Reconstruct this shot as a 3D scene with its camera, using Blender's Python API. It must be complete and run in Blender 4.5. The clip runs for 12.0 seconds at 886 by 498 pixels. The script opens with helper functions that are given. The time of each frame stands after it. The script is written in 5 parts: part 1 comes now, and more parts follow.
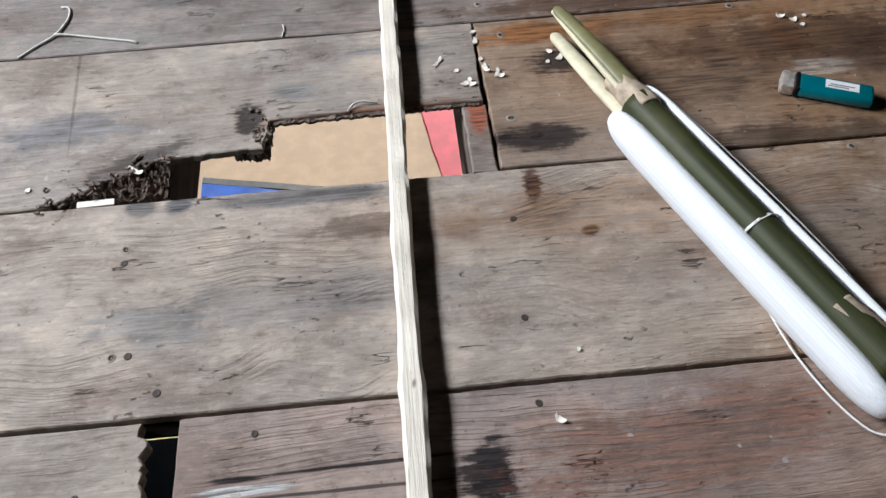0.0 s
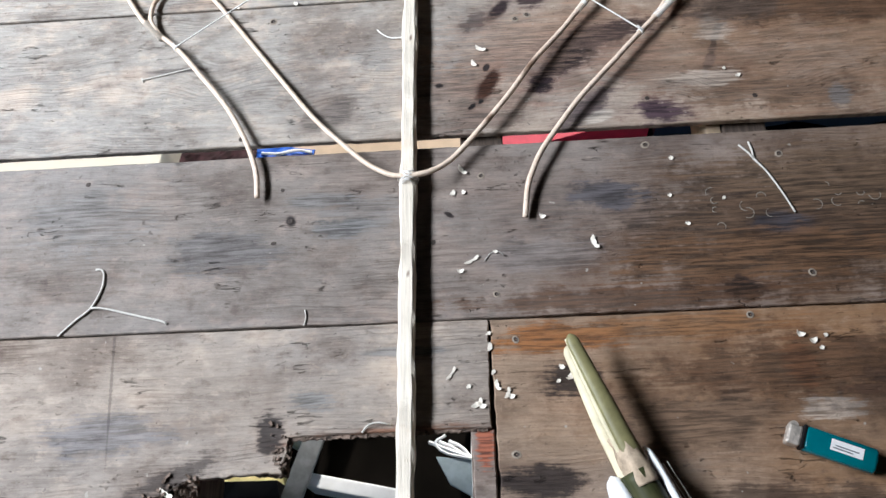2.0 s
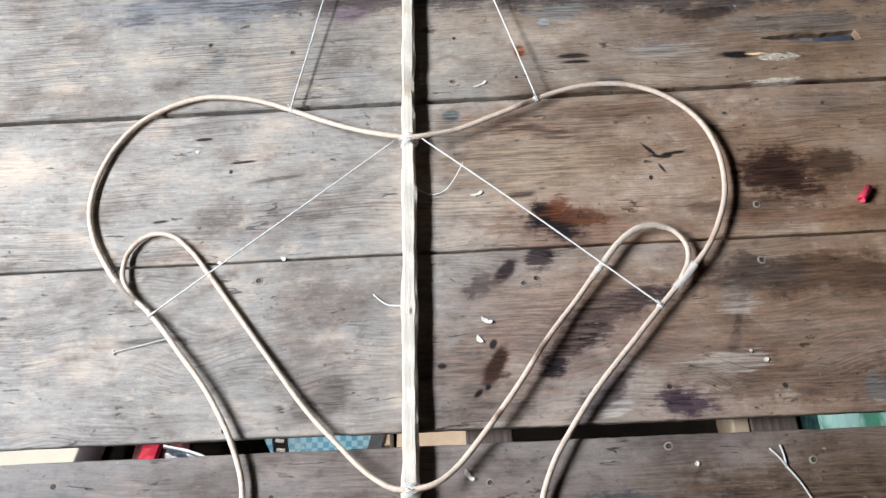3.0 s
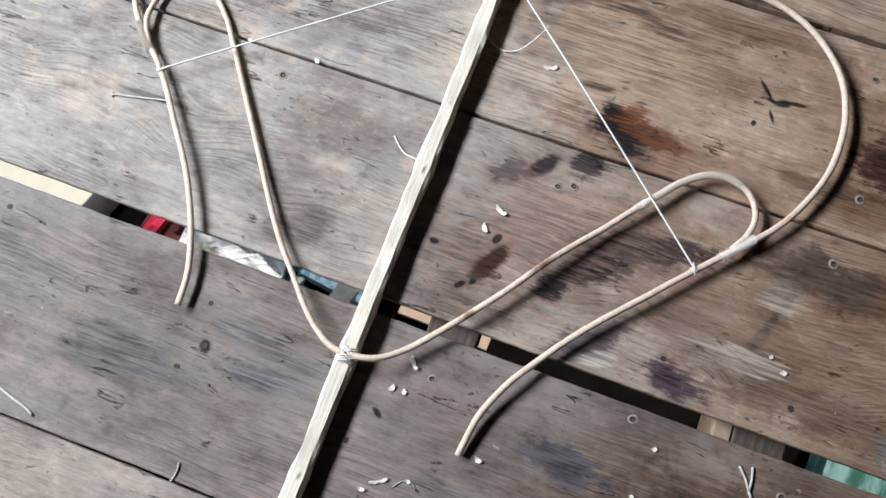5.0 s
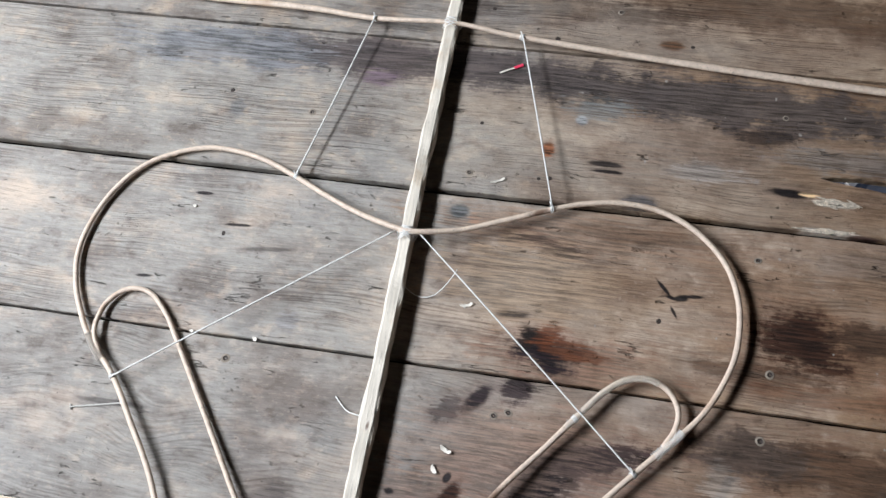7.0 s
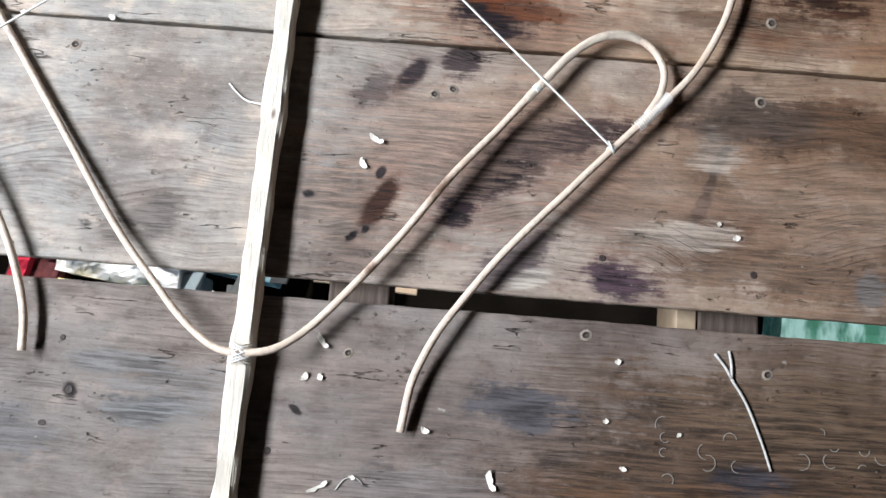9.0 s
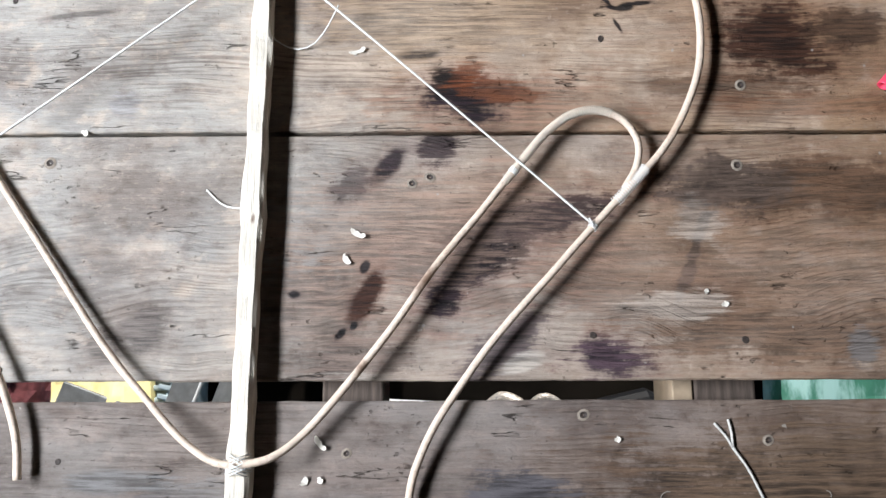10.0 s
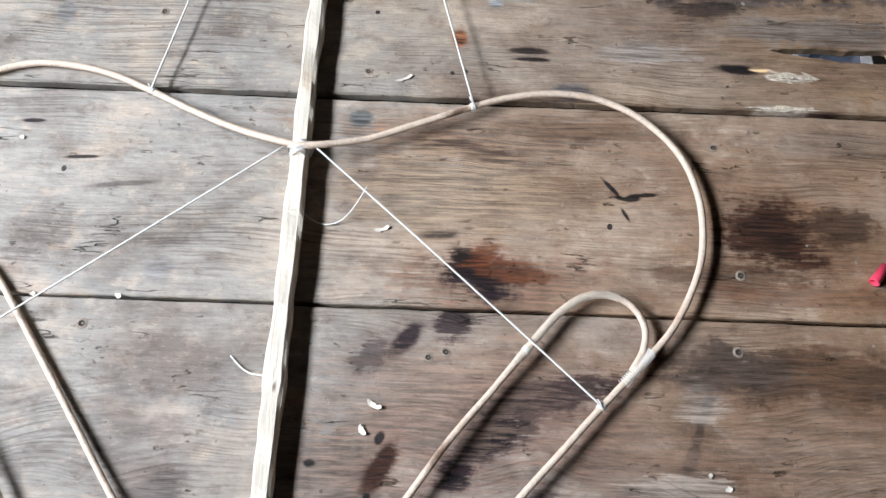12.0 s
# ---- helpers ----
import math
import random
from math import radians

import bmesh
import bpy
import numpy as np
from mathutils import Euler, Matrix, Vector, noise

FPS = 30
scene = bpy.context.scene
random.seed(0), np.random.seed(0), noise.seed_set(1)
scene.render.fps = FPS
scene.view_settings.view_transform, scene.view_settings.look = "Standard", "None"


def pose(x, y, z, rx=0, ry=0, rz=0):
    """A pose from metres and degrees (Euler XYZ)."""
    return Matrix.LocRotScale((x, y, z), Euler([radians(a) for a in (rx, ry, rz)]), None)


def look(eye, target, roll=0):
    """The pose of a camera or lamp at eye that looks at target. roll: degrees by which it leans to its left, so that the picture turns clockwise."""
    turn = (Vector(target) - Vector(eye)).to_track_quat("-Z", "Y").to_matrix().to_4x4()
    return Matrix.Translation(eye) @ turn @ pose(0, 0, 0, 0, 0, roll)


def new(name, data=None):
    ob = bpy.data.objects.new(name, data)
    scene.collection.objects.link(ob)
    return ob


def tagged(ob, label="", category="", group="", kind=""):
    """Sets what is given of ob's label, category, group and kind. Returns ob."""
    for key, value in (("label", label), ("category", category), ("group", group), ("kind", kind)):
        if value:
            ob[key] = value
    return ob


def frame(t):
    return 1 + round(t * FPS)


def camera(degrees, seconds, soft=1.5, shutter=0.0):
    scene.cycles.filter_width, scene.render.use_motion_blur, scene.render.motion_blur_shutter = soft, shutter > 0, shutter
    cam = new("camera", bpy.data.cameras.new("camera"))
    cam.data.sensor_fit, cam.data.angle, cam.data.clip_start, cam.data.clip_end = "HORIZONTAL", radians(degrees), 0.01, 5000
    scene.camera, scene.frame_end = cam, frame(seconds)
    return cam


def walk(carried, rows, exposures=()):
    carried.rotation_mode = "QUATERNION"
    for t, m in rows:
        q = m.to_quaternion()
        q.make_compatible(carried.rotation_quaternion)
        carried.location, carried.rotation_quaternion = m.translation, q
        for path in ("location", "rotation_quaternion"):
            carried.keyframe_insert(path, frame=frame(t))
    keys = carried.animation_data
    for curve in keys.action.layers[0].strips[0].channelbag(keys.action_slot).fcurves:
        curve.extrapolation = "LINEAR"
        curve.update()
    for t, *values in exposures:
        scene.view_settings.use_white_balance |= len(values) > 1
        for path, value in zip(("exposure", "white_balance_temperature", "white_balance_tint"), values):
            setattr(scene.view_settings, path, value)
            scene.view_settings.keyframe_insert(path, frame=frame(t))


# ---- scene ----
cam = camera(55.15, 12.0)
ROWS = [
    (0, -0.0760, -0.8155, 0.5365, 35.93, 1.43, -5.47),
    (0.5, -0.0627, -0.7604, 0.5423, 42.48, 4.92, -5.22),
    (1, -0.0156, -0.6705, 0.5522, 35.02, 7.09, -4.70),
    (1.5, 0.0191, -0.5891, 0.7515, 27.09, 7.07, -2.65),
    (2, 0.0011, -0.4440, 0.7857, 24.57, 3.75, -1.33),
    (2.5, -0.0084, -0.2898, 0.8320, 24.64, 2.27, -1.83),
    (2.7, -0.0241, -0.2209, 0.8435, 25.23, 1.81, -2.51),
    (4.3, 0.0334, 0.0136, 0.7596, 14.34, 3.69, 10.32),
    (4.5, 0.0382, -0.0503, 0.7507, 13.52, 3.20, 14.24),
    (5, 0.0502, -0.0437, 0.7532, 13.12, 1.70, 20.16),
    (5.5, 0.0567, -0.0044, 0.7791, 15.04, 2.32, 15.14),
    (6, 0.0690, 0.0245, 0.8012, 16.75, 3.28, 12.76),
    (6.5, 0.0881, 0.0513, 0.8246, 19.21, 4.17, 10.64),
    (7, 0.0898, 0.0488, 0.8411, 21.98, 4.46, 9.45),
    (7.5, 0.0779, 0.0074, 0.8305, 22.92, 3.30, 10.78),
    (7.7, 0.0533, -0.0215, 0.8044, 19.33, 2.49, 10.25),
    (9.3, 0.0689, -0.0155, 0.6257, 9.04, -0.52, 2.19),
    (9.5, 0.0702, -0.0024, 0.6288, 9.64, -0.20, 0.69),
    (10, 0.0706, 0.0325, 0.6421, 10.62, -0.06, -0.29),
    (10.5, 0.0816, 0.0661, 0.6642, 12.69, 0.17, -2.21),
    (11, 0.0861, 0.0754, 0.6781, 17.87, -0.10, -2.05),
    (11.5, 0.0777, 0.0764, 0.6823, 19.18, -0.79, -0.96),
    (12, 0.0484, 0.0612, 0.6815, 19.20, -1.36, 1.84),
]
EXPOSURES = [(0, -0.03), (1.5, -0.06), (2.0, 0.10), (2.5, 0.07), (4.5, 0.03), (5.5, -0.11), (6.5, -0.22), (7.5, -0.19), (9.5, 0.35), (10, 0.29), (11, 0.22), (12, 0.17)]
walk(cam, [(t, pose(x, y, z, a, b, c)) for t, x, y, z, a, b, c in ROWS], EXPOSURES)

# ---- light: daylight through the wide window opening, open sides under the raised floor ----
world = bpy.data.worlds.new("world")
scene.world = world
world.use_nodes = True
wn = world.node_tree.nodes
sky = wn.new("ShaderNodeTexSky")
sky.sky_type, sky.sun_disc = "NISHITA", False
sky.sun_elevation, sky.sun_rotation = radians(35), radians(11)
wn["Background"].inputs["Strength"].default_value = 0.14
world.node_tree.links.new(sky.outputs["Color"], wn["Background"].inputs["Color"])

WIN_X, WIN_Y0, WIN_Y1, WIN_Z0, WIN_Z1 = -1.6, -0.55, 0.95, 1.16, 1.48
lamp_data = bpy.data.lights.new("window_daylight", "AREA")
lamp_data.shape, lamp_data.size, lamp_data.size_y = "RECTANGLE", WIN_Y1 - WIN_Y0, WIN_Z1 - WIN_Z0
lamp_data.energy, lamp_data.color = 100.0, (0.858, 0.915, 1.0)
lamp = new("window_daylight", lamp_data)
lamp.matrix_world = look((WIN_X + 0.02, (WIN_Y0 + WIN_Y1) / 2, (WIN_Z0 + WIN_Z1) / 2), (0.0, 0.15, 0.0))

sun_data = bpy.data.lights.new("sun", "SUN")
sun_data.energy, sun_data.angle, sun_data.color = 5.0, radians(3.0), (1.0, 0.96, 0.90)
sun = new("sun", sun_data)
sun.matrix_world = look((1.5, 8.0, 5.6), (0.0, 0.0, 0.0))


# ---- materials ----
class Graph:
    """A node material in short form."""

    def __init__(self, name):
        self.mat = bpy.data.materials.new(name)
        self.mat.use_nodes = True
        self.tree = self.mat.node_tree
        self.bsdf = self.tree.nodes["Principled BSDF"]

    def put(self, socket, value):
        if isinstance(value, bpy.types.NodeSocket):
            self.tree.links.new(value, socket)
        elif value is not None:
            if isinstance(value, tuple) and len(value) == 3 and len(socket.default_value) == 4:
                value = (*value, 1.0)
            socket.default_value = value

    def node(self, kind, out=0, **ins):
        n = self.tree.nodes.new("ShaderNode" + kind)
        for key, value in ins.items():
            self.put(n.inputs[key.replace("_", " ")], value)
        return n.outputs[out] if out is not None else n

    def pos(self):
        return self.node("NewGeometry")

    def math(self, op, a, b=None, c=None, clamp=False):
        n = self.tree.nodes.new("ShaderNodeMath")
        n.operation, n.use_clamp = op, clamp
        for i, v in enumerate((a, b, c)):
            self.put(n.inputs[i], v)
        return n.outputs[0]

    def vmath(self, op, a, b=None):
        n = self.tree.nodes.new("ShaderNodeVectorMath")
        n.operation = op
        self.put(n.inputs[0], a)
        self.put(n.inputs[1], b)
        return n.outputs["Value" if op == "LENGTH" else "Vector"]

    def mapping(self, v, loc=(0, 0, 0), rot=0.0, scale=(1, 1, 1), kind="POINT"):
        n = self.tree.nodes.new("ShaderNodeMapping")
        n.vector_type = kind
        self.put(n.inputs["Vector"], v)
        n.inputs["Location"].default_value = loc
        n.inputs["Rotation"].default_value = (0, 0, rot)
        n.inputs["Scale"].default_value = scale
        return n.outputs[0]

    def noise(self, v, scale, detail=4.0, rough=0.55, out="Fac"):
        n = self.tree.nodes.new("ShaderNodeTexNoise")
        self.put(n.inputs["Vector"], v)
        n.inputs["Scale"].default_value, n.inputs["Detail"].default_value, n.inputs["Roughness"].default_value = scale, detail, rough
        return n.outputs[out]

    def step(self, v, a, b, lo=0.0, hi=1.0):
        n = self.tree.nodes.new("ShaderNodeMapRange")
        n.interpolation_type = "SMOOTHSTEP"
        for i, x in enumerate((v, a, b, lo, hi)):
            self.put(n.inputs[i], x)
        return n.outputs[0]

    def mix(self, fac, a, b, kind="MIX"):
        n = self.tree.nodes.new("ShaderNodeMix")
        n.data_type, n.blend_type = "RGBA", kind
        self.put(n.inputs[0], fac)
        self.put(n.inputs[6], a)
        self.put(n.inputs[7], b)
        return n.outputs[2]

    def bump(self, height, strength, distance):
        n = self.node("Bump", None, Strength=strength, Distance=distance, Height=height)
        self.put(self.bsdf.inputs["Normal"], n.outputs[0])

    def finish(self, color=None, rough=None, **more):
        self.put(self.bsdf.inputs["Base Color"], color)
        self.put(self.bsdf.inputs["Roughness"], rough)
        for key, value in more.items():
            self.put(self.bsdf.inputs[key.replace("_", " ")], value)
        return self.mat


DARK, BROWN, RUST, GREY = (0.015, 0.011, 0.011), (0.066, 0.035, 0.020), (0.115, 0.034, 0.012), (0.12, 0.125, 0.13)
VIOLET, PALE, OCHRE = (0.018, 0.011, 0.014), (0.42, 0.39, 0.35), (0.20, 0.105, 0.045)


def weathered(name, light, dark, seed, stains=(), flecks=0.71, sheen=0.32, swirl=0.012, figure=0.2, greying=0.72):
    """Old unpainted floor board, grain along x, with stains (x, y, rx, ry, degrees, colour, amount)."""
    g = Graph(name)
    p = g.pos()
    q = g.mapping(p, (seed * 3.7, seed * 1.3, 0))
    warp = g.noise(g.mapping(q, scale=(5, 9, 5)), 1.0, 3.0, 0.5, "Color")
    warp = g.vmath("MULTIPLY", g.vmath("SUBTRACT", warp, (0.5, 0.5, 0.5)), (0.0, 0.014, 0.0))
    w = g.vmath("ADD", q, warp)
    curl = g.noise(g.mapping(q, scale=(7, 7, 5), loc=(3, 1, 0)), 1.0, 1.0, 0.4, "Color")
    curl = g.vmath("ADD", w, g.vmath("MULTIPLY", g.vmath("SUBTRACT", curl, (0.5, 0.5, 0.5)), (0.0, swirl, 0.0)))
    grain = g.noise(g.mapping(w, scale=(24, 150, 20)), 1.0, 7.0, 0.66)
    fine = g.noise(g.mapping(w, scale=(30, 480, 60)), 1.0, 4.0, 0.6)
    blotch = g.noise(g.mapping(q, scale=(9, 15, 9)), 1.0, 8.0, 0.64)
    broad = g.noise(g.mapping(q, scale=(2.2, 5, 3), loc=(9, 4, 0)), 1.0, 3.0, 0.5)
    cloud = g.noise(g.mapping(q, scale=(9, 15, 6), loc=(7, 2, 0)), 1.0, 5.0, 0.56)
    mottle = g.noise(g.mapping(q, scale=(34, 52, 34), loc=(5, 1, 0)), 1.0, 8.0, 0.66)
    grit = g.noise(g.mapping(q, scale=(90, 210, 90), loc=(6, 3, 0)), 1.0, 6.0, 0.70)
    gritty = g.step(g.noise(g.mapping(w, scale=(16, 330, 70), loc=(4, 2, 0)), 1.0, 6.0, 0.65), 0.30, 0.70, -0.5, 0.5)
    speck = g.noise(q, 170.0, 3.0, 0.65)
    mid = tuple(0.45 * a + 0.55 * b for a, b in zip(dark, light))
    bright = tuple(min(1.0, c * 1.4) for c in light)
    col = g.mix(g.step(grain, 0.28, 0.70, 0.25, 1.0), mid, light)
    # greyer towards -x, browner and darker towards +x, with a wandering border
    split = g.node("SeparateXYZ", 0, Vector=p)
    wander = g.math("MULTIPLY", g.math("SUBTRACT", g.noise(g.mapping(q, scale=(5, 9, 5), loc=(2, 6, 0)), 1.0, 6.0, 0.6), 0.5), 0.9)
    along = g.math("ADD", split, wander)
    value = g.node("RGBToBW", 0, Color=col)
    silver = g.node("CombineColor", 0, Red=g.math("MULTIPLY", value, 1.03), Green=g.math("MULTIPLY", value, 1.03), Blue=g.math("MULTIPLY", value, 0.98))
    col = g.mix(g.step(along, 0.14, -0.22, 0.0, greying), col, silver)
    col = g.mix(g.step(along, 0.04, 0.40, 0.0, 0.9), col, g.mix(1.0, col, (1.0, 0.80, 0.60), "MULTIPLY"))
    col = g.mix(g.step(broad, 0.40, 0.66, 0.0, 0.6), col, g.mix(0.5, col, (0.30, 0.295, 0.295)))
    col = g.mix(g.step(blotch, 0.50, 0.72, 0.0, 0.72), col, g.mix(0.45, dark, col))
    col = g.mix(g.step(blotch, 0.48, 0.32, 0.0, 0.62), col, bright)
    col = g.mix(g.step(mottle, 0.52, 0.70, 0.0, 0.62), col, g.mix(1.0, col, (0.48, 0.41, 0.38), "MULTIPLY"))
    col = g.mix(g.step(mottle, 0.46, 0.34, 0.0, 0.45), col, bright)
    col = g.mix(g.step(cloud, 0.49, 0.66, 0.0, 0.66), col, g.mix(1.0, col, (0.50, 0.43, 0.40), "MULTIPLY"))
    col = g.mix(g.step(cloud, 0.46, 0.32, 0.0, 0.40), col, bright)
    col = g.mix(g.step(fine, 0.55, 0.38, 0.0, 0.25), col, g.mix(1.0, col, (0.62, 0.58, 0.56), "MULTIPLY"))
    # dark late-wood lines, standing out in patches
    late = g.noise(g.mapping(curl, scale=(9, 420, 10), loc=(8, 5, 0)), 1.0, 2.0, 0.5)
    late = g.math("MULTIPLY", g.step(late, 0.47, 0.60), g.step(g.noise(g.mapping(q, scale=(6, 11, 9), loc=(1, 4, 0)), 1.0, 5.0, 0.62), 0.44, 0.60))
    col = g.mix(g.math("MULTIPLY", late, figure), col, g.mix(1.0, col, (0.36, 0.30, 0.28), "MULTIPLY"))
    # checks along the grain
    lines = g.noise(g.mapping(w, scale=(8, 60, 10), loc=(2, 7, 0)), 1.0, 4.0, 0.55)
    check = g.step(g.math("ABSOLUTE", g.math("SUBTRACT", lines, 0.5)), 0.0, 0.012, 1.0, 0.0)
    check = g.math("MULTIPLY", check, g.step(g.noise(g.mapping(q, scale=(20, 30, 9)), 1.0, 4.0), 0.58, 0.65))
    col = g.mix(g.math("MULTIPLY", check, 0.6), col, (0.03, 0.024, 0.02))
    # dents, grime and scuffs
    scuff = g.noise(g.mapping(q, rot=0.5, scale=(150, 40, 10)), 1.0, 6.0, 0.7)
    col = g.mix(g.step(scuff, 0.62, 0.70, 0.0, 0.25), col, bright)
    dent = g.noise(g.mapping(q, scale=(90, 170, 100), loc=(1, 8, 0)), 1.0, 5.0, 0.65)
    dent = g.math("MULTIPLY", g.step(dent, 0.60, 0.70), g.step(g.noise(q, 14.0, 3.0), 0.52, 0.66))
    col = g.mix(g.math("MULTIPLY", dent, 0.42), col, (0.05, 0.038, 0.032))
    col = g.mix(g.step(speck, 0.66, 0.71, 0.0, 0.6), col, (0.05, 0.04, 0.035))
    col = g.mix(g.step(grit, 0.53, 0.67, 0.0, 0.34), col, g.mix(1.0, col, (0.50, 0.45, 0.43), "MULTIPLY"))
    col = g.mix(g.step(grit, 0.46, 0.35, 0.0, 0.22), col, bright)
    # soaked-in stains: a soft halo, a ragged core, the grain showing through
    edge = g.math("SUBTRACT", g.noise(q, 26.0, 7.0, 0.66), 0.5)
    ragged = g.math("ADD", g.math("MULTIPLY", edge, 2.1), g.math("MULTIPLY", g.math("SUBTRACT", grit, 0.5), 1.1))
    ragged = g.math("SUBTRACT", ragged, g.math("MULTIPLY", gritty, 0.55))
    through_grain = g.mix(g.step(g.math("ADD", g.math("MULTIPLY", grain, 0.6), g.math("MULTIPLY", g.math("ADD", gritty, 0.5), 0.4)), 0.32, 0.68), (0.40, 0.40, 0.40), (1.85, 1.78, 1.72))
    for x, y, rx, ry, turn, stain, amount in stains:
        d = g.vmath("LENGTH", g.mapping(p, (x, y, 0), radians(turn), (rx, ry, 0.5), "TEXTURE"))
        d = g.math("ADD", d, g.math("MULTIPLY", ragged, 1.0 if ry > 0.011 else 0.45))
        top = max(stain)
        if top < 0.25:
            halo = tuple(0.42 + 0.36 * c / top for c in stain)
            col = g.mix(g.step(d, 0.50, 1.75, amount * 0.42, 0.0), col, g.mix(1.0, col, halo, "MULTIPLY"))
        col = g.mix(g.step(d, 0.58, 1.12, min(1.0, amount * 1.2), 0.0), col, g.mix(1.0, through_grain, stain, "MULTIPLY"))
    fleck = g.noise(g.mapping(q, loc=(3, 3, 0)), 75.0, 2.0, 0.5)
    col = g.mix(g.step(fleck, flecks + 0.02, flecks + 0.05, 0.0, 0.7), col, PALE)
    h = g.math("ADD", g.math("MULTIPLY", grain, 0.6), g.math("MULTIPLY", fine, 0.25))
    h = g.math("SUBTRACT", h, g.math("MULTIPLY", g.math("ADD", check, dent), 0.9))
    h = g.math("SUBTRACT", g.math("ADD", h, g.math("MULTIPLY", blotch, 0.6)), g.math("MULTIPLY", late, 0.25))
    g.bump(g.math("ADD", h, g.math("ADD", g.math("MULTIPLY", mottle, 0.8), g.math("MULTIPLY", grit, 0.4))), 1.0, 0.0021)
    return g.finish(col, g.step(grain, 0.25, 0.75, 0.72, 0.50), Specular_IOR_Level=sheen)


def plain(name, color, rough=0.6, vary=0.25, scale=60.0, bump=0.15, stretch=(1, 1, 1), **more):
    g = Graph(name)
    q = g.node("TexCoord", 3)
    n = g.noise(g.mapping(q, scale=stretch), scale, 5.0, 0.6)
    m = g.noise(q, scale * 0.17, 3.0)
    col = g.mix(g.step(n, 0.3, 0.7), tuple(c * (1 - vary) for c in color), tuple(min(1, c * (1 + vary)) for c in color))
    col = g.mix(g.step(m, 0.35, 0.7, 0.0, vary), col, tuple(c * 0.55 for c in color))
    if bump:
        g.bump(n, bump, 0.001)
    return g.finish(col, rough, **more)


def bamboo(name, base, node_col, across=False, marks=()):
    g = Graph(name)
    p = g.pos()
    s = (420, 14, 200) if across else (140, 140, 140)
    n = g.noise(g.mapping(p, scale=s), 1.0, 5.0, 0.6)
    b = g.noise(p, 22.0, 4.0, 0.6)
    f = g.noise(g.mapping(p, scale=(s[0] * 3, s[1] * 3, s[2])), 1.0, 3.0, 0.6)
    col = g.mix(g.step(n, 0.35, 0.68), tuple(c * 0.82 for c in base), base)
    col = g.mix(g.step(b, 0.56, 0.74, 0.0, 0.7), col, node_col)
    col = g.mix(g.step(f, 0.58, 0.72, 0.0, 0.6), col, tuple(c * 0.42 for c in base))
    for x, y, r, turn in marks:
        d = g.vmath("LENGTH", g.mapping(p, (x, y, 0.012), radians(turn), (r, min(0.006, r * 0.4), 0.02), "TEXTURE"))
        col = g.mix(g.step(g.math("ADD", d, g.math("MULTIPLY", n, 0.8)), 0.6, 1.4, 0.85, 0.0), col, (0.13, 0.06, 0.03))
    g.bump(g.math("ADD", n, f), 0.45, 0.0012)
    return g.finish(col, 0.55)


SPINE_NODES = (-0.5497, -0.1158, 0.1736)
M_SPINE = bamboo("split_bamboo_pale", (0.86, 0.78, 0.66), (0.62, 0.47, 0.32), True, tuple((-0.0745 + 0.0163 * y, y, 0.0060, 82) for y in SPINE_NODES))
M_ROD = bamboo("rattan_pale", (0.82, 0.66, 0.53), (0.50, 0.32, 0.21), marks=((0.066, 0.4235, 0.016, 23), (0.060, 0.128, 0.022, 55), (0.012, 0.062, 0.012, 50)))
M_STRING = plain("white_thread", (0.86, 0.85, 0.82), 0.8, 0.10, 900.0, 0.5)
M_NAIL = plain("rusty_nail", (0.045, 0.032, 0.026), 0.7, 0.4, 300.0, 0.3)
M_NAILRIM = plain("worn_rim", (0.30, 0.25, 0.20), 0.8, 0.3, 300.0)
M_SHAVE = plain("fresh_shaving", (0.90, 0.84, 0.74), 0.7, 0.08, 200.0)
M_ROT = plain("rotten_wood", (0.165, 0.12, 0.095), 0.95, 0.8, 160.0, 1.0)
M_JOIST = plain("joist_wood", (0.11, 0.082, 0.066), 0.85, 0.4, 40.0, 0.4, (6, 0.5, 6))
M_JOISTRED = plain("joist_red_stain", (0.24, 0.075, 0.05), 0.85, 0.5, 60.0, 0.4)
# near black, so the unseen walls bounce little fill into the shadows
M_WALL = plain("dark_wall_wood", (0.014, 0.011, 0.009), 0.9, 0.3, 12.0, 0.2, (1, 1, 0.1), Specular_IOR_Level=0.1)
# near black and almost without gloss, for the ground and below the joints
M_NEAR_BLACK = plain("near_black", (0.006, 0.005, 0.004), 0.9, 0.5, 9.0, 0.5, Specular_IOR_Level=0.03)
M_CARD = plain("cardboard", (0.60, 0.46, 0.33), 0.9, 0.08, 25.0, 0.1)
M_RED = plain("red_card", (0.60, 0.024, 0.06), 0.55, 0.15, 30.0, 0.1)
M_YELLOW = plain("yellow_sack", (0.90, 0.78, 0.38), 0.6, 0.12, 14.0, 0.3)
M_CREAM = plain("cream_board", (0.90, 0.84, 0.72), 0.8, 0.04, 20.0, 0.1)
M_STEEL = plain("grey_steel", (0.22, 0.23, 0.235), 0.5, 0.2, 40.0, 0.1, (1, 1, 1), Metallic=0.6)
M_PLASTIC = plain("blue_grey_plastic", (0.34, 0.42, 0.46), 0.45, 0.15, 30.0, 0.1)
M_WHITE = plain("white_plastic", (0.78, 0.80, 0.82), 0.4, 0.08, 20.0, 0.05)
M_BLACK = plain("black_plastic", (0.008, 0.008, 0.009), 0.5, 0.2, 30.0, 0.05, Specular_IOR_Level=0.15)
M_MAROON = plain("maroon_cloth", (0.13, 0.035, 0.04), 0.9, 0.3, 60.0, 0.3)
M_PINK = plain("pink_plastic", (0.90, 0.07, 0.14), 0.35, 0.05, 100.0, 0.0)
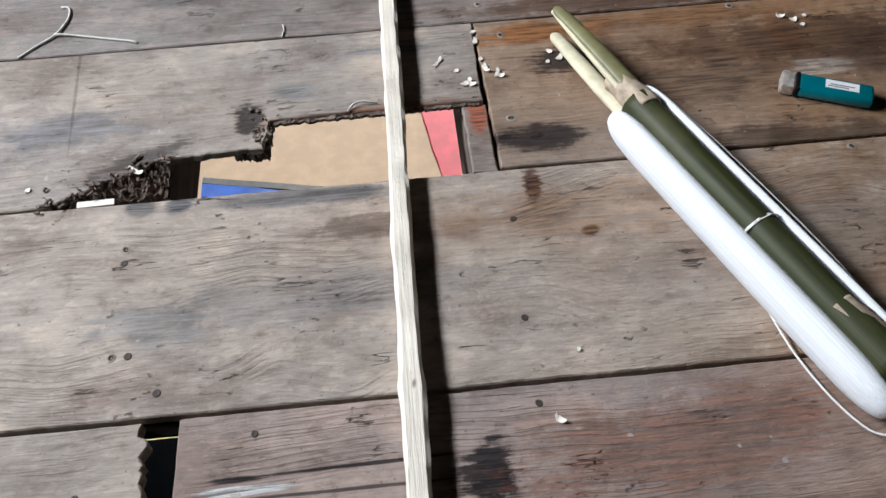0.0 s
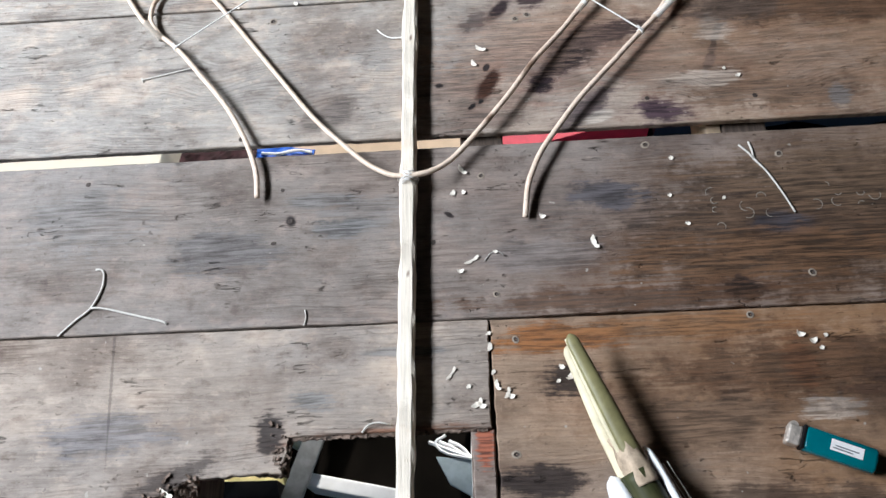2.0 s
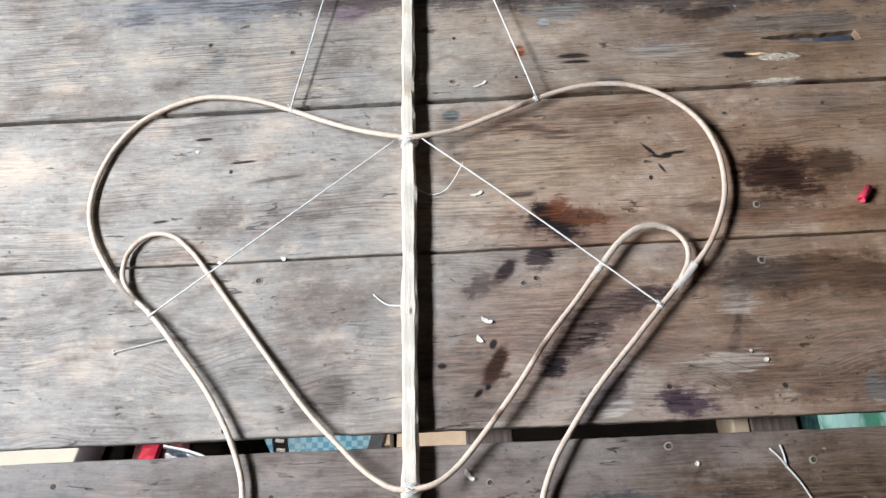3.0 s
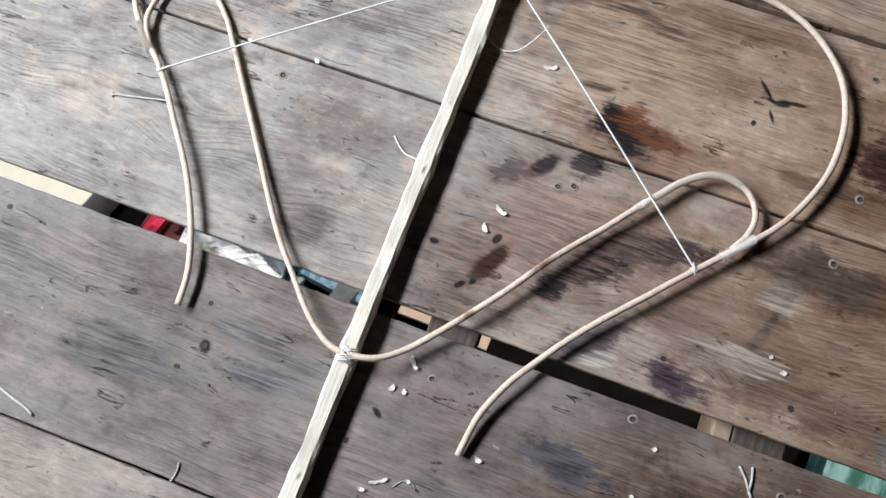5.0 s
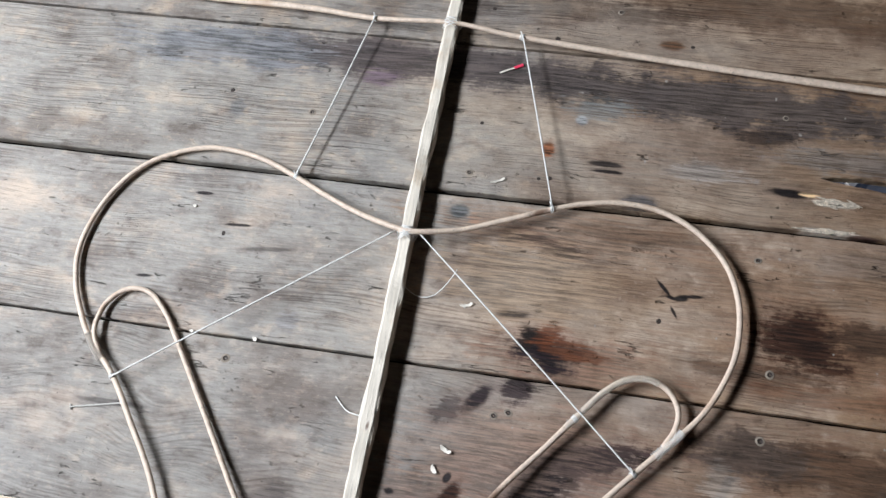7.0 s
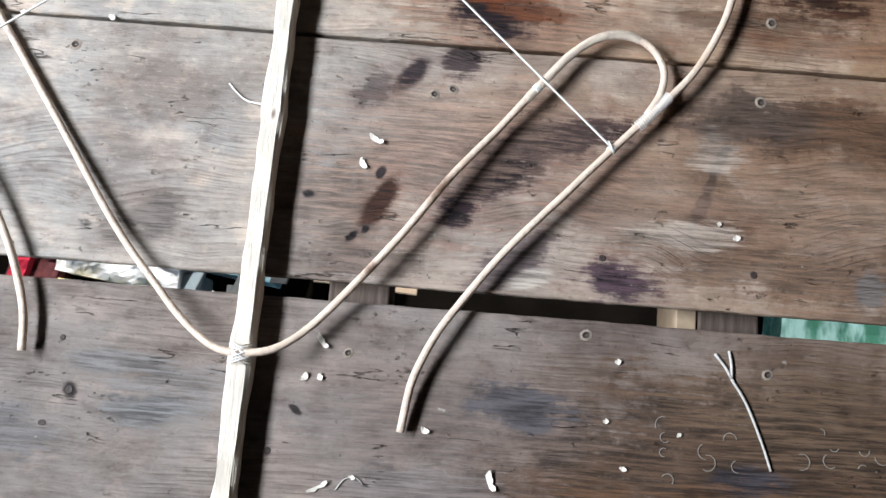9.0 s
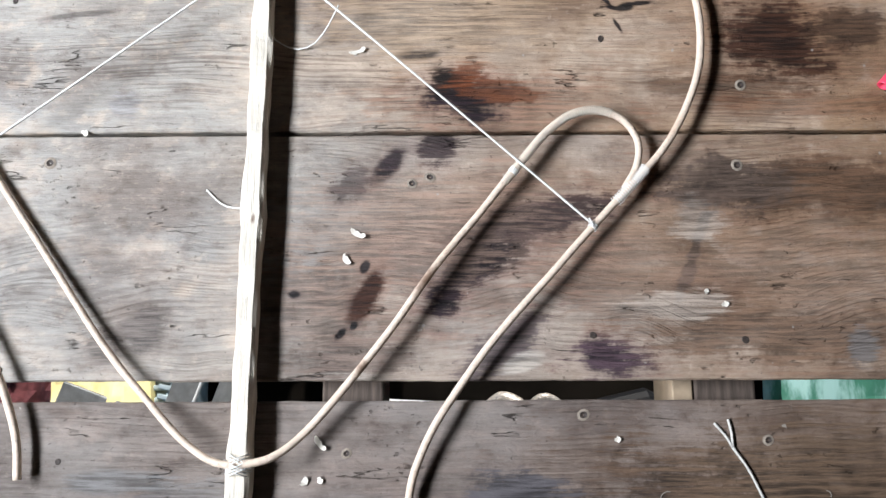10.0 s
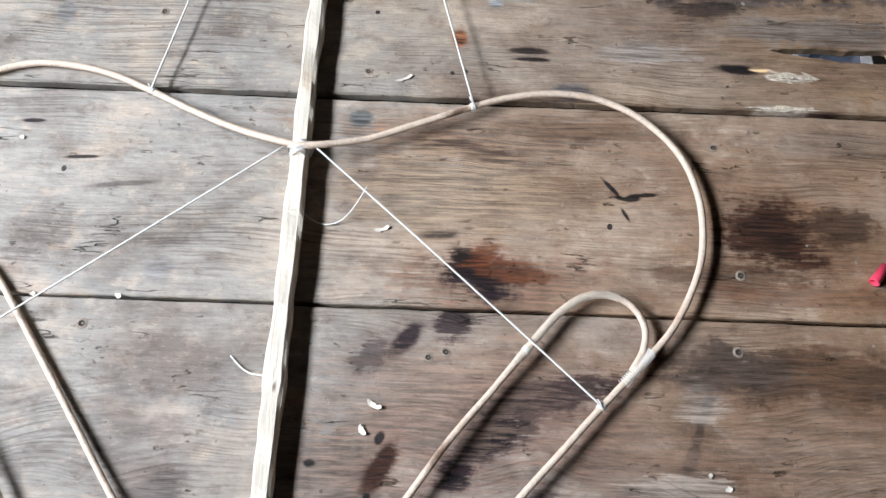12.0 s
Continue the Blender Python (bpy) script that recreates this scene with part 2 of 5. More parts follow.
M_CHROME = plain("worn_chrome", (0.60, 0.54, 0.48), 0.4, 0.3, 200.0, 0.2, (1, 1, 1), Metallic=0.5)
M_LABEL = plain("white_label", (0.80, 0.80, 0.80), 0.6, 0.06, 200.0, 0.0)
M_INK = plain("grey_ink", (0.16, 0.16, 0.18), 0.7, 0.1, 200.0, 0.0)


def green_bamboo():
    g = Graph("green_bamboo")
    q = g.node("TexCoord", 3)
    n = g.noise(g.mapping(q, scale=(160, 4, 160)), 1.0, 5.0, 0.6)
    b = g.noise(q, 18.0, 4.0, 0.6)
    col = g.mix(g.step(n, 0.3, 0.7), (0.022, 0.028, 0.010), (0.055, 0.060, 0.022))
    col = g.mix(g.step(b, 0.5, 0.75, 0.0, 0.6), col, (0.085, 0.08, 0.035))
    return g.finish(col, 0.55, Specular_IOR_Level=0.3)


def teal_plastic():
    g = Graph("teal_translucent_plastic")
    n = g.noise(g.node("TexCoord", 3), 60.0, 2.0)
    col = g.mix(n, (0.0, 0.15, 0.20), (0.0, 0.27, 0.31))
    return g.finish(col, 0.12, Transmission_Weight=0.45, IOR=1.45, Coat_Weight=0.4)


def checked_mat():
    g = Graph("checked_woven_mat")
    q = g.node("TexCoord", 3)
    ch = g.tree.nodes.new("ShaderNodeTexChecker")
    g.put(ch.inputs["Vector"], q)
    ch.inputs["Scale"].default_value = 86.0
    ch.inputs["Color1"].default_value = (0.25, 0.42, 0.49, 1)
    ch.inputs["Color2"].default_value = (0.08, 0.25, 0.36, 1)
    n = g.noise(q, 14.0, 5.0, 0.6)
    col = g.mix(g.step(n, 0.45, 0.75, 0.0, 0.7), ch.outputs[0], (0.30, 0.36, 0.40))
    return g.finish(col, 0.55)


def green_glass():
    g = Graph("wavy_green_sheet")
    q = g.node("TexCoord", 3)
    n = g.noise(g.mapping(q, scale=(3, 1, 1)), 7.0, 5.0, 0.6)
    col = g.mix(g.step(n, 0.4, 0.6), (0.05, 0.17, 0.12), (0.30, 0.50, 0.48))
    g.bump(n, 0.3, 0.01)
    return g.finish(col, 0.25)


def thread_bundle():
    g = Graph("wound_white_line")
    q = g.node("TexCoord", 3)
    n = g.noise(g.mapping(q, scale=(900, 6, 900)), 1.0, 4.0, 0.6)
    col = g.mix(g.step(n, 0.3, 0.7), (0.74, 0.77, 0.80), (0.90, 0.91, 0.92))
    g.bump(n, 0.6, 0.001)
    return g.finish(col, 0.6)


M_GREEN, M_TEAL, M_MAT, M_GLASS, M_BUNDLE = green_bamboo(), teal_plastic(), checked_mat(), green_glass(), thread_bundle()
M_BLUE = plain("blue_band", (0.012, 0.11, 0.52), 0.5, 0.2, 40.0, 0.1)


# ---- mesh helpers ----
def mesh_ob(name, bm, material, smooth=False):
    bmesh.ops.recalc_face_normals(bm, faces=bm.faces)
    me = bpy.data.meshes.new(name)
    bm.to_mesh(me)
    bm.free()
    for m in material if isinstance(material, (list, tuple)) else [material]:
        me.materials.append(m)
    if smooth:
        me.polygons.foreach_set("use_smooth", [True] * len(me.polygons))
    return new(name, me)


def part(name, bm, material, parent, label="", smooth=False):
    ob = mesh_ob(name, bm, material, smooth)
    ob.parent = parent
    return tagged(ob, label)


def thing(name, label, category, m=None, group="", kind=""):
    ob = new(name)
    ob.empty_display_size = 0.02
    if m is not None:
        ob.matrix_basis = m
    return tagged(ob, label, category, group, kind)


def spline(points, step=0.004):
    """A smooth curve through a few points, evenly sampled (Catmull-Rom)."""
    ps = [Vector(p) for p in points]
    ps = [2 * ps[0] - ps[1], *ps, 2 * ps[-1] - ps[-2]]
    out = []
    for a, b, c, d in zip(ps, ps[1:], ps[2:], ps[3:]):
        n = max(2, int((c - b).length / step))
        for i in range(n):
            t = i / n
            out.append(0.5 * (2 * b + (c - a) * t + (2 * a - 5 * b + 4 * c - d) * t * t + (3 * b - a - 3 * c + d) * t**3))
    out.append(ps[-2])
    return out


def sweep(bm, path, wide, thick, sides=8, rough=0.0, seed=0.0, caps=True, square=1.0):
    """A rod along a path, wide across and thick upwards; wide and thick may be functions of 0..1."""
    rings, n = [], len(path)
    for i, p in enumerate(path):
        d = (path[min(i + 1, n - 1)] - path[max(i - 1, 0)]).normalized()
        side = d.cross(Vector((0, 0, 1)))
        side = side.normalized() if side.length > 0.05 else Vector((1, 0, 0))
        up = side.cross(d).normalized()
        t = i / max(1, n - 1)
        w, h = (f(t) if callable(f) else f for f in (wide, thick))
        ring = []
        for k in range(sides):
            a = 2 * math.pi * (k + 0.5) / sides
            j = 1 + rough * noise.noise(Vector((p.x * 40 + k * 7.3, p.y * 40 + seed, k * 3.1)))
            ring.append(bm.verts.new(p + side * (math.copysign(abs(math.cos(a)) ** square, math.cos(a)) * w * j) + up * (math.copysign(abs(math.sin(a)) ** square, math.sin(a)) * h * j)))
        rings.append(ring)
    for a, b in zip(rings, rings[1:]):
        for k in range(sides):
            bm.faces.new((a[k], a[(k + 1) % sides], b[(k + 1) % sides], b[k]))
    if caps:
        bm.faces.new(rings[0][::-1])
        bm.faces.new(rings[-1])
    return bm


def box(bm, x0, x1, y0, y1, z0, z1, m=None, bevel=0.0):
    vs = [bm.verts.new((x, y, z)) for z in (z0, z1) for y in (y0, y1) for x in (x0, x1)]
    fs = [bm.faces.new([vs[i] for i in f]) for f in ((0, 2, 3, 1), (4, 5, 7, 6), (0, 1, 5, 4), (2, 6, 7, 3), (0, 4, 6, 2), (1, 3, 7, 5))]
    if bevel:
        es = list({e for f in fs for e in f.edges})
        got = bmesh.ops.bevel(bm, geom=es, offset=bevel, segments=2, affect="EDGES", profile=0.5)
        vs = list({v for f in got["faces"] for v in f.verts} | {v for v in vs if v.is_valid})
    if m is not None:
        bmesh.ops.transform(bm, matrix=m, verts=[v for v in vs if v.is_valid])
    return bm


def wobble(points, step, amount, seed, close=True):
    """The outline through the points, cut in short pieces and made uneven."""
    out, n = [], len(points)
    for i in range(n):
        a, b = Vector((*points[i][:2], 0)), Vector((*points[(i + 1) % n][:2], 0))
        amt = points[i][2] if len(points[i]) > 2 else amount
        st = points[i][3] if len(points[i]) > 3 else step
        k = max(1, int((b - a).length / st))
        side = Vector((-(b - a).y, (b - a).x, 0)).normalized()
        for j in range(k):
            p = a.lerp(b, j / k)
            f = min(1, j, k - j)
            s = noise.noise(Vector((p.x * 9, p.y * 9, seed))) + 0.7 * noise.noise(Vector((p.x * 60, p.y * 60, seed + 5))) + 0.6 * noise.noise(Vector((p.x * 190, p.y * 190, seed + 9)))
            p = p + side * (amt * s * f)
            out.append((p.x, p.y))
    return out


def slab(outline, thick, top=0.0, bevel=0.0012, holes=()):
    """A board: an uneven outline in plan, with worn upper edges and holes cut through it."""
    bm = bmesh.new()
    lips, bottoms = [], []
    for loop in (outline, *holes):
        n = len(loop)
        area = sum(loop[i][0] * loop[(i + 1) % n][1] - loop[(i + 1) % n][0] * loop[i][1] for i in range(n))
        turn = (1 if area > 0 else -1) * (1 if loop is outline else -1)
        ring_a, ring_b, ring_c = [], [], []
        for i in range(n):
            p, q, r = (Vector((*loop[(i + k) % n], 0)) for k in (-1, 0, 1))
            d = (r - p).normalized()
            inward = Vector((-d.y, d.x, 0)) * turn
            a = q + inward * bevel
            ring_a.append(bm.verts.new((a.x, a.y, top)))
            ring_b.append(bm.verts.new((q.x, q.y, top - bevel)))
            ring_c.append(bm.verts.new((q.x, q.y, top - thick)))
        for hi, lo in ((ring_a, ring_b), (ring_b, ring_c)):
            for i in range(n):
                bm.faces.new((hi[i], hi[(i + 1) % n], lo[(i + 1) % n], lo[i]))
        lips.append(ring_a)
        bottoms.append(ring_c)
    for rings in (lips, bottoms):
        edges = [bm.edges.get((r[i], r[(i + 1) % len(r)])) for r in rings for i in range(len(r))]
        bmesh.ops.triangle_fill(bm, edges=edges, use_beauty=True)
    return bm


def sheet(corners, nx, ny, lift, thick, seed=0.0, freq=8.0):
    """A crumpled sheet over four corners, with thickness."""
    a, b, c, d = (Vector(v) for v in corners)
    bm = bmesh.new()
    layers = []
    for lower in (0.0, thick):
        grid = []
        for j in range(ny + 1):
            row = []
            for i in range(nx + 1):
                u, v = i / nx, j / ny
                p = a.lerp(b, u).lerp(d.lerp(c, u), v)
                p.z += lift * noise.noise(Vector((p.x * freq, p.y * freq, seed))) + 0.4 * lift * abs(noise.noise(Vector((p.x * freq * 3, p.y * freq * 3, seed + 3)))) - lower
                row.append(bm.verts.new(p))
            grid.append(row)
        layers.append(grid)
    for grid in layers:
        for j in range(ny):
            for i in range(nx):
                bm.faces.new((grid[j][i], grid[j][i + 1], grid[j + 1][i + 1], grid[j + 1][i]))
    up, low = layers
    rim = [(0, i) for i in range(nx)] + [(j, nx) for j in range(ny)] + [(ny, i) for i in range(nx, 0, -1)] + [(j, 0) for j in range(ny, 0, -1)]
    for (j, i), (l, k) in zip(rim, rim[1:] + rim[:1]):
        bm.faces.new((up[j][i], up[l][k], low[l][k], low[j][i]))
    return bm


# ---- the building: raised board floor; added unseen walls with one wide window, and ceiling ----
X0, X1, Y0, Y1, TOP = -1.6, 2.2, -1.9, 1.0, 2.4
floor = thing("floor", "old grey-brown wooden board floor with gaps, holes and stains", "floor", kind="structure")
W1, W2, W3 = (0.44, 0.36, 0.295), (0.36, 0.28, 0.22), (0.37, 0.305, 0.25)
D1, D2, D3 = (0.15, 0.12, 0.10), (0.12, 0.083, 0.062), (0.14, 0.12, 0.11)
T = 0.010

ROT = 0.0035
boards = [
    # name of the look, outline corners (x, y, unevenness, step), light, dark, seed, stains, holes
    ([(-1.59, -0.745), (-0.262, -0.745, 0.007, 0.004), (-0.266, -0.600, 0.010, 0.003), (-0.272, -0.5505), (-1.59, -0.5505)], W3, D3, 1, [(-0.45, -0.66, 0.1, 0.05, 0, GREY, 0.4)], ()),
    ([(-0.246, -0.745, 0.0012, 0.006), (2.0, -0.745), (2.0, -0.5505), (-0.246, -0.5505)], (0.37, 0.28, 0.235), (0.17, 0.12, 0.10), 2,
     [(0.25, -0.62, 0.28, 0.07, 0, (0.20, 0.13, 0.10), 0.25), (-0.038, -0.61, 0.02, 0.03, 0, DARK, 0.9), (0.10, -0.60, 0.12, 0.035, 8, RUST, 0.35), (-0.205, -0.598, 0.020, 0.0026, 0, DARK, 0.9), (-0.12, -0.596, 0.075, 0.0016, 1, DARK, 0.9), (-0.20, -0.606, 0.035, 0.004, 0, (0.42, 0.44, 0.45), 0.6), (-0.14, -0.612, 0.09, 0.0014, 0, DARK, 0.7)], ()),
    ([(-1.59, -0.547), (2.0, -0.547), (2.0, -0.3515), (-1.59, -0.3515)], W1, D1, 3,
     [(-0.16, -0.361, 0.085, 0.010, 0, (0.085, 0.088, 0.095), 0.65), (-0.11, -0.398, 0.045, 0.014, 0, (0.07, 0.045, 0.035), 0.55), (0.027, -0.372, 0.008, 0.02, 0, (0.06, 0.03, 0.02), 0.85),
      (-0.263, -0.358, 0.012, 0.011, 0, (0.085, 0.085, 0.088), 0.9), (-0.294, -0.357, 0.015, 0.011, 0, (0.11, 0.105, 0.10), 0.9),
      (0.066, -0.422, 0.008, 0.006, 0, BROWN, 0.8), (-0.15, -0.46, 0.16, 0.022, 3, GREY, 0.35), (-0.27, -0.47, 0.05, 0.02, 0, GREY, 0.4), (0.10, -0.40, 0.16, 0.03, 0, OCHRE, 0.3),
      (0.25, -0.44, 0.12, 0.06, 0, (0.13, 0.095, 0.075), 0.3), (-0.425, -0.445, 0.006, 0.05, -12, BROWN, 0.45)], ()),
    ([(-1.59, -0.349), (-0.376, -0.349, ROT, 0.003), (-0.343, -0.334, ROT, 0.003), (-0.280, -0.306, 0.002, 0.003), (-0.223, -0.3025, 0.0018, 0.004), (-0.196, -0.303, ROT, 0.003),
      (-0.191, -0.270, 0.0012, 0.005), (-0.079, -0.267, 0.001, 0.005), (-0.001, -0.267, 0.0012, 0.005), (0.000, -0.161), (-1.59, -0.161)], W3, D3, 4,
     [(-0.37, -0.26, 0.07, 0.022, 0, (0.10, 0.104, 0.12), 0.5), (-0.10, -0.272, 0.10, 0.010, 2, (0.13, 0.06, 0.035), 0.65), (-0.17, -0.235, 0.022, 0.012, 0, GREY, 0.6),
      (-0.21, -0.265, 0.012, 0.024, 0, DARK, 0.75), (-0.30, -0.303, 0.05, 0.012, 24, DARK, 0.6), (-0.37, -0.21, 0.0016, 0.09, 4, DARK, 0.3), (-0.08, -0.19, 0.05, 0.006, 0, GREY, 0.6)], ()),
    ([(0.004, -0.349, 0.001, 0.005), (2.0, -0.349), (2.0, -0.1615), (0.002, -0.1615, 0.0016, 0.004)], (0.33, 0.235, 0.165), (0.13, 0.085, 0.055), 5,
     [(0.33, -0.25, 0.25, 0.08, 0, (0.15, 0.095, 0.06), 0.3), (0.06, -0.185, 0.075, 0.016, 0, (0.20, 0.085, 0.03), 0.75), (0.20, -0.175, 0.12, 0.014, 0, (0.17, 0.085, 0.038), 0.6), (0.075, -0.222, 0.035, 0.020, 5, DARK, 0.75),
      (0.04, -0.318, 0.045, 0.016, 0, DARK, 0.75), (0.30, -0.22, 0.16, 0.035, 4, BROWN, 0.6), (0.27, -0.345, 0.10, 0.02, 0, DARK, 0.5), (0.29, -0.215, 0.014, 0.03, 20, (0.10, 0.045, 0.022), 0.5),
      (0.19, -0.27, 0.09, 0.03, 0, (0.12, 0.08, 0.055), 0.6), (0.31, -0.262, 0.03, 0.012, 0, PALE, 0.4), (0.42, -0.25, 0.1, 0.05, 0, DARK, 0.4)], ()),
    ([(-1.59, -0.159), (2.0, -0.1595), (2.0, 0.037), (-1.59, 0.0385)], (0.262, 0.212, 0.182), (0.11, 0.085, 0.075), 6,
     [(0.33, -0.075, 0.26, 0.085, 0, (0.075, 0.048, 0.032), 0.75), (-0.27, -0.075, 0.07, 0.028, 0, (0.085, 0.085, 0.09), 0.55), (0.30, -0.072, 0.035, 0.014, 0, (0.045, 0.042, 0.05), 0.9), (0.26, -0.11, 0.17, 0.035, 2, (0.10, 0.055, 0.03), 0.65),
      (0.07, -0.045, 0.12, 0.04, 0, (0.13, 0.105, 0.095), 0.4), (0.13, -0.03, 0.045, 0.018, 0, (0.06, 0.06, 0.07), 0.7), (0.25, -0.141, 0.03, 0.012, 0, DARK, 0.85), (0.15, -0.145, 0.2, 0.014, 0, BROWN, 0.6),
      (0.06, -0.095, 0.07, 0.022, 0, (0.16, 0.15, 0.15), 0.45), (0.36, -0.02, 0.12, 0.04, 0, (0.11, 0.075, 0.05), 0.5), (-0.12, -0.035, 0.05, 0.02, 0, GREY, 0.4), (-0.17, -0.02, 0.04, 0.01, 0, GREY, 0.5), (-0.2015, -0.0425, 0.006, 0.008, 20, DARK, 1.0), (-0.035, -0.044, 0.007, 0.003, -35, DARK, 0.9), (-0.15, -0.055, 0.03, 0.012, 0, GREY, 0.6), (-0.42, -0.03, 0.08, 0.04, 0, GREY, 0.4)], ()),
    ([(-1.59, 0.054), (-0.141, 0.0535), (-0.135, 0.0525), (2.0, 0.051), (2.0, 0.2445), (-1.59, 0.2445)], W1, D2, 7,
     [(0.36, 0.15, 0.24, 0.10, 0, (0.19, 0.115, 0.08), 0.34), (0.09, 0.155, 0.12, 0.065, 25, (0.22, 0.14, 0.11), 0.30), (-0.02, 0.10, 0.06, 0.05, 0, (0.16, 0.12, 0.10), 0.5), (0.068, 0.235, 0.018, 0.020, 0, VIOLET, 0.75), (0.03, 0.22, 0.022, 0.010, 50, VIOLET, 0.8), (0.103, 0.145, 0.045, 0.020, 32, VIOLET, 0.85), (0.072, 0.115, 0.022, 0.016, 40, VIOLET, 0.85), (0.14, 0.175, 0.08, 0.016, 14, VIOLET, 0.7),
      (0.195, 0.070, 0.035, 0.016, 0, (0.055, 0.035, 0.045), 0.85), (0.115, 0.075, 0.05, 0.016, 35, (0.07, 0.055, 0.06), 0.7), (-0.155, 0.095, 0.020, 0.022, 0, (0.11, 0.095, 0.088), 0.7), (-0.185, 0.075, 0.016, 0.018, 0, (0.13, 0.11, 0.10), 0.6),
      (0.37, 0.20, 0.13, 0.028, -4, BROWN, 0.6), (0.33, 0.085, 0.12, 0.022, 0, (0.12, 0.075, 0.05), 0.55), (0.265, 0.15, 0.006, 0.045, -20, (0.09, 0.065, 0.055), 0.55), (0.39, 0.075, 0.012, 0.016, 0, GREY, 0.55),
      (0.25, 0.108, 0.04, 0.012, 0, PALE, 0.35), (0.27, 0.17, 0.022, 0.02, 0, PALE, 0.35), (0.13, 0.065, 0.02, 0.008, 20, PALE, 0.5), (0.0, 0.07, 0.06, 0.015, 0, (0.10, 0.075, 0.065), 0.5), (-0.34, 0.16, 0.04, 0.004, 0, DARK, 0.5),
      (0.04, 0.17, 0.11, 0.05, 0, (0.24, 0.17, 0.13), 0.3), (0.29, 0.205, 0.05, 0.025, 0, (0.06, 0.05, 0.045), 0.5), (-0.042, 0.118, 0.006, 0.004, 0, DARK, 0.9), (0.0135, 0.1165, 0.026, 0.0105, 60, (0.036, 0.014, 0.008), 1.0), (0.012, 0.139, 0.006, 0.004, 60, DARK, 1.0), (-0.006, 0.088, 0.006, 0.003, 45, DARK, 1.0), (0.004, 0.094, 0.004, 0.003, 45, DARK, 1.0), (0.0, 0.205, 0.02, 0.012, 40, VIOLET, 0.5)], ()),
    ([(-1.59, 0.2479), (2.0, 0.2466), (2.0, 0.4392), (-1.59, 0.4380)], (0.50, 0.40, 0.315), (0.15, 0.105, 0.08), 8,
     [(0.38, 0.345, 0.17, 0.11, 0, (0.20, 0.125, 0.085), 0.3), (0.12, 0.27, 0.10, 0.03, 0, (0.22, 0.13, 0.09), 0.5), (0.10, 0.41, 0.16, 0.03, 0, (0.22, 0.145, 0.10), 0.45), (0.090, 0.276, 0.040, 0.022, -12, VIOLET, 0.85), (0.075, 0.292, 0.016, 0.014, -30, (0.03, 0.018, 0.014), 0.95), (0.112, 0.281, 0.042, 0.012, -10, (0.10, 0.035, 0.014), 0.65), (0.055, 0.312, 0.022, 0.005, 5, DARK, 0.7), (0.09, 0.295, 0.02, 0.012, 40, RUST, 0.7),
      (0.338, 0.322, 0.048, 0.036, -15, (0.040, 0.018, 0.011), 0.9), (0.40, 0.33, 0.04, 0.022, 0, (0.05, 0.028, 0.018), 0.7), (0.30, 0.285, 0.09, 0.012, 0, BROWN, 0.45), (0.37, 0.268, 0.10, 0.010, 0, (0.12, 0.05, 0.024), 0.35),
      (-0.020, 0.420, 0.012, 0.009, 0, (0.105, 0.112, 0.115), 0.8), (-0.004, 0.413, 0.007, 0.007, 0, (0.36, 0.20, 0.13), 0.35), (0.08, 0.395, 0.06, 0.012, -12, (0.12, 0.075, 0.055), 0.65), (0.19, 0.415, 0.10, 0.012, 0, BROWN, 0.35),
      (-0.179, 0.271, 0.016, 0.012, 0, (0.20, 0.20, 0.21), 0.5), (0.06, 0.35, 0.10, 0.05, 0, (0.30, 0.22, 0.15), 0.45), (-0.22, 0.348, 0.035, 0.003, 6, DARK, 0.45), (-0.35, 0.30, 0.012, 0.002, 4, DARK, 0.8), (-0.31, 0.405, 0.012, 0.0025, 2, DARK, 0.85), (-0.26, 0.372, 0.02, 0.002, 3, DARK, 0.8),
      (0.40, 0.41, 0.08, 0.014, 0, GREY, 0.2), (0.203, 0.361, 0.014, 0.0022, -48, DARK, 1.0), (0.211, 0.352, 0.008, 0.0022, -15, DARK, 1.0), (0.221, 0.3525, 0.010, 0.0045, 14, (0.02, 0.016, 0.014), 1.0), (0.235, 0.356, 0.012, 0.0025, 5, DARK, 0.8), (0.214, 0.337, 0.008, 0.002, -60, DARK, 0.8)], ()),
    ([(-1.59, 0.4446), (2.0, 0.4437), (2.0, 0.630), (0.2, 0.634), (-1.59, 0.638)], (0.46, 0.37, 0.285), (0.14, 0.10, 0.078), 9,
     [(0.36, 0.52, 0.26, 0.10, 0, (0.19, 0.13, 0.095), 0.3), (-0.10, 0.605, 0.32, 0.030, 0, (0.075, 0.062, 0.062), 0.75), (0.26, 0.588, 0.30, 0.034, -2, (0.075, 0.062, 0.058), 0.75), (0.12, 0.565, 0.04, 0.018, 0, (0.17, 0.18, 0.18), 0.55), (0.099, 0.548, 0.008, 0.007, 0, (0.28, 0.29, 0.30), 0.8),
      (0.066, 0.508, 0.008, 0.011, 0, (0.22, 0.09, 0.045), 0.85), (0.13, 0.497, 0.022, 0.004, 0, DARK, 0.75), (0.132, 0.488, 0.02, 0.0025, 0, DARK, 0.8), (0.17, 0.455, 0.022, 0.010, 0, (0.10, 0.095, 0.10), 0.75),
      (0.325, 0.486, 0.026, 0.006, -3, DARK, 0.9), (0.372, 0.479, 0.026, 0.0055, -2, (0.74, 0.68, 0.58), 1.0), (0.345, 0.487, 0.012, 0.003, -3, (0.62, 0.44, 0.26), 0.9), (0.365, 0.446, 0.03, 0.004, 0, (0.66, 0.60, 0.53), 0.85), (0.40, 0.442, 0.02, 0.004, 0, (0.10, 0.06, 0.05), 0.8),
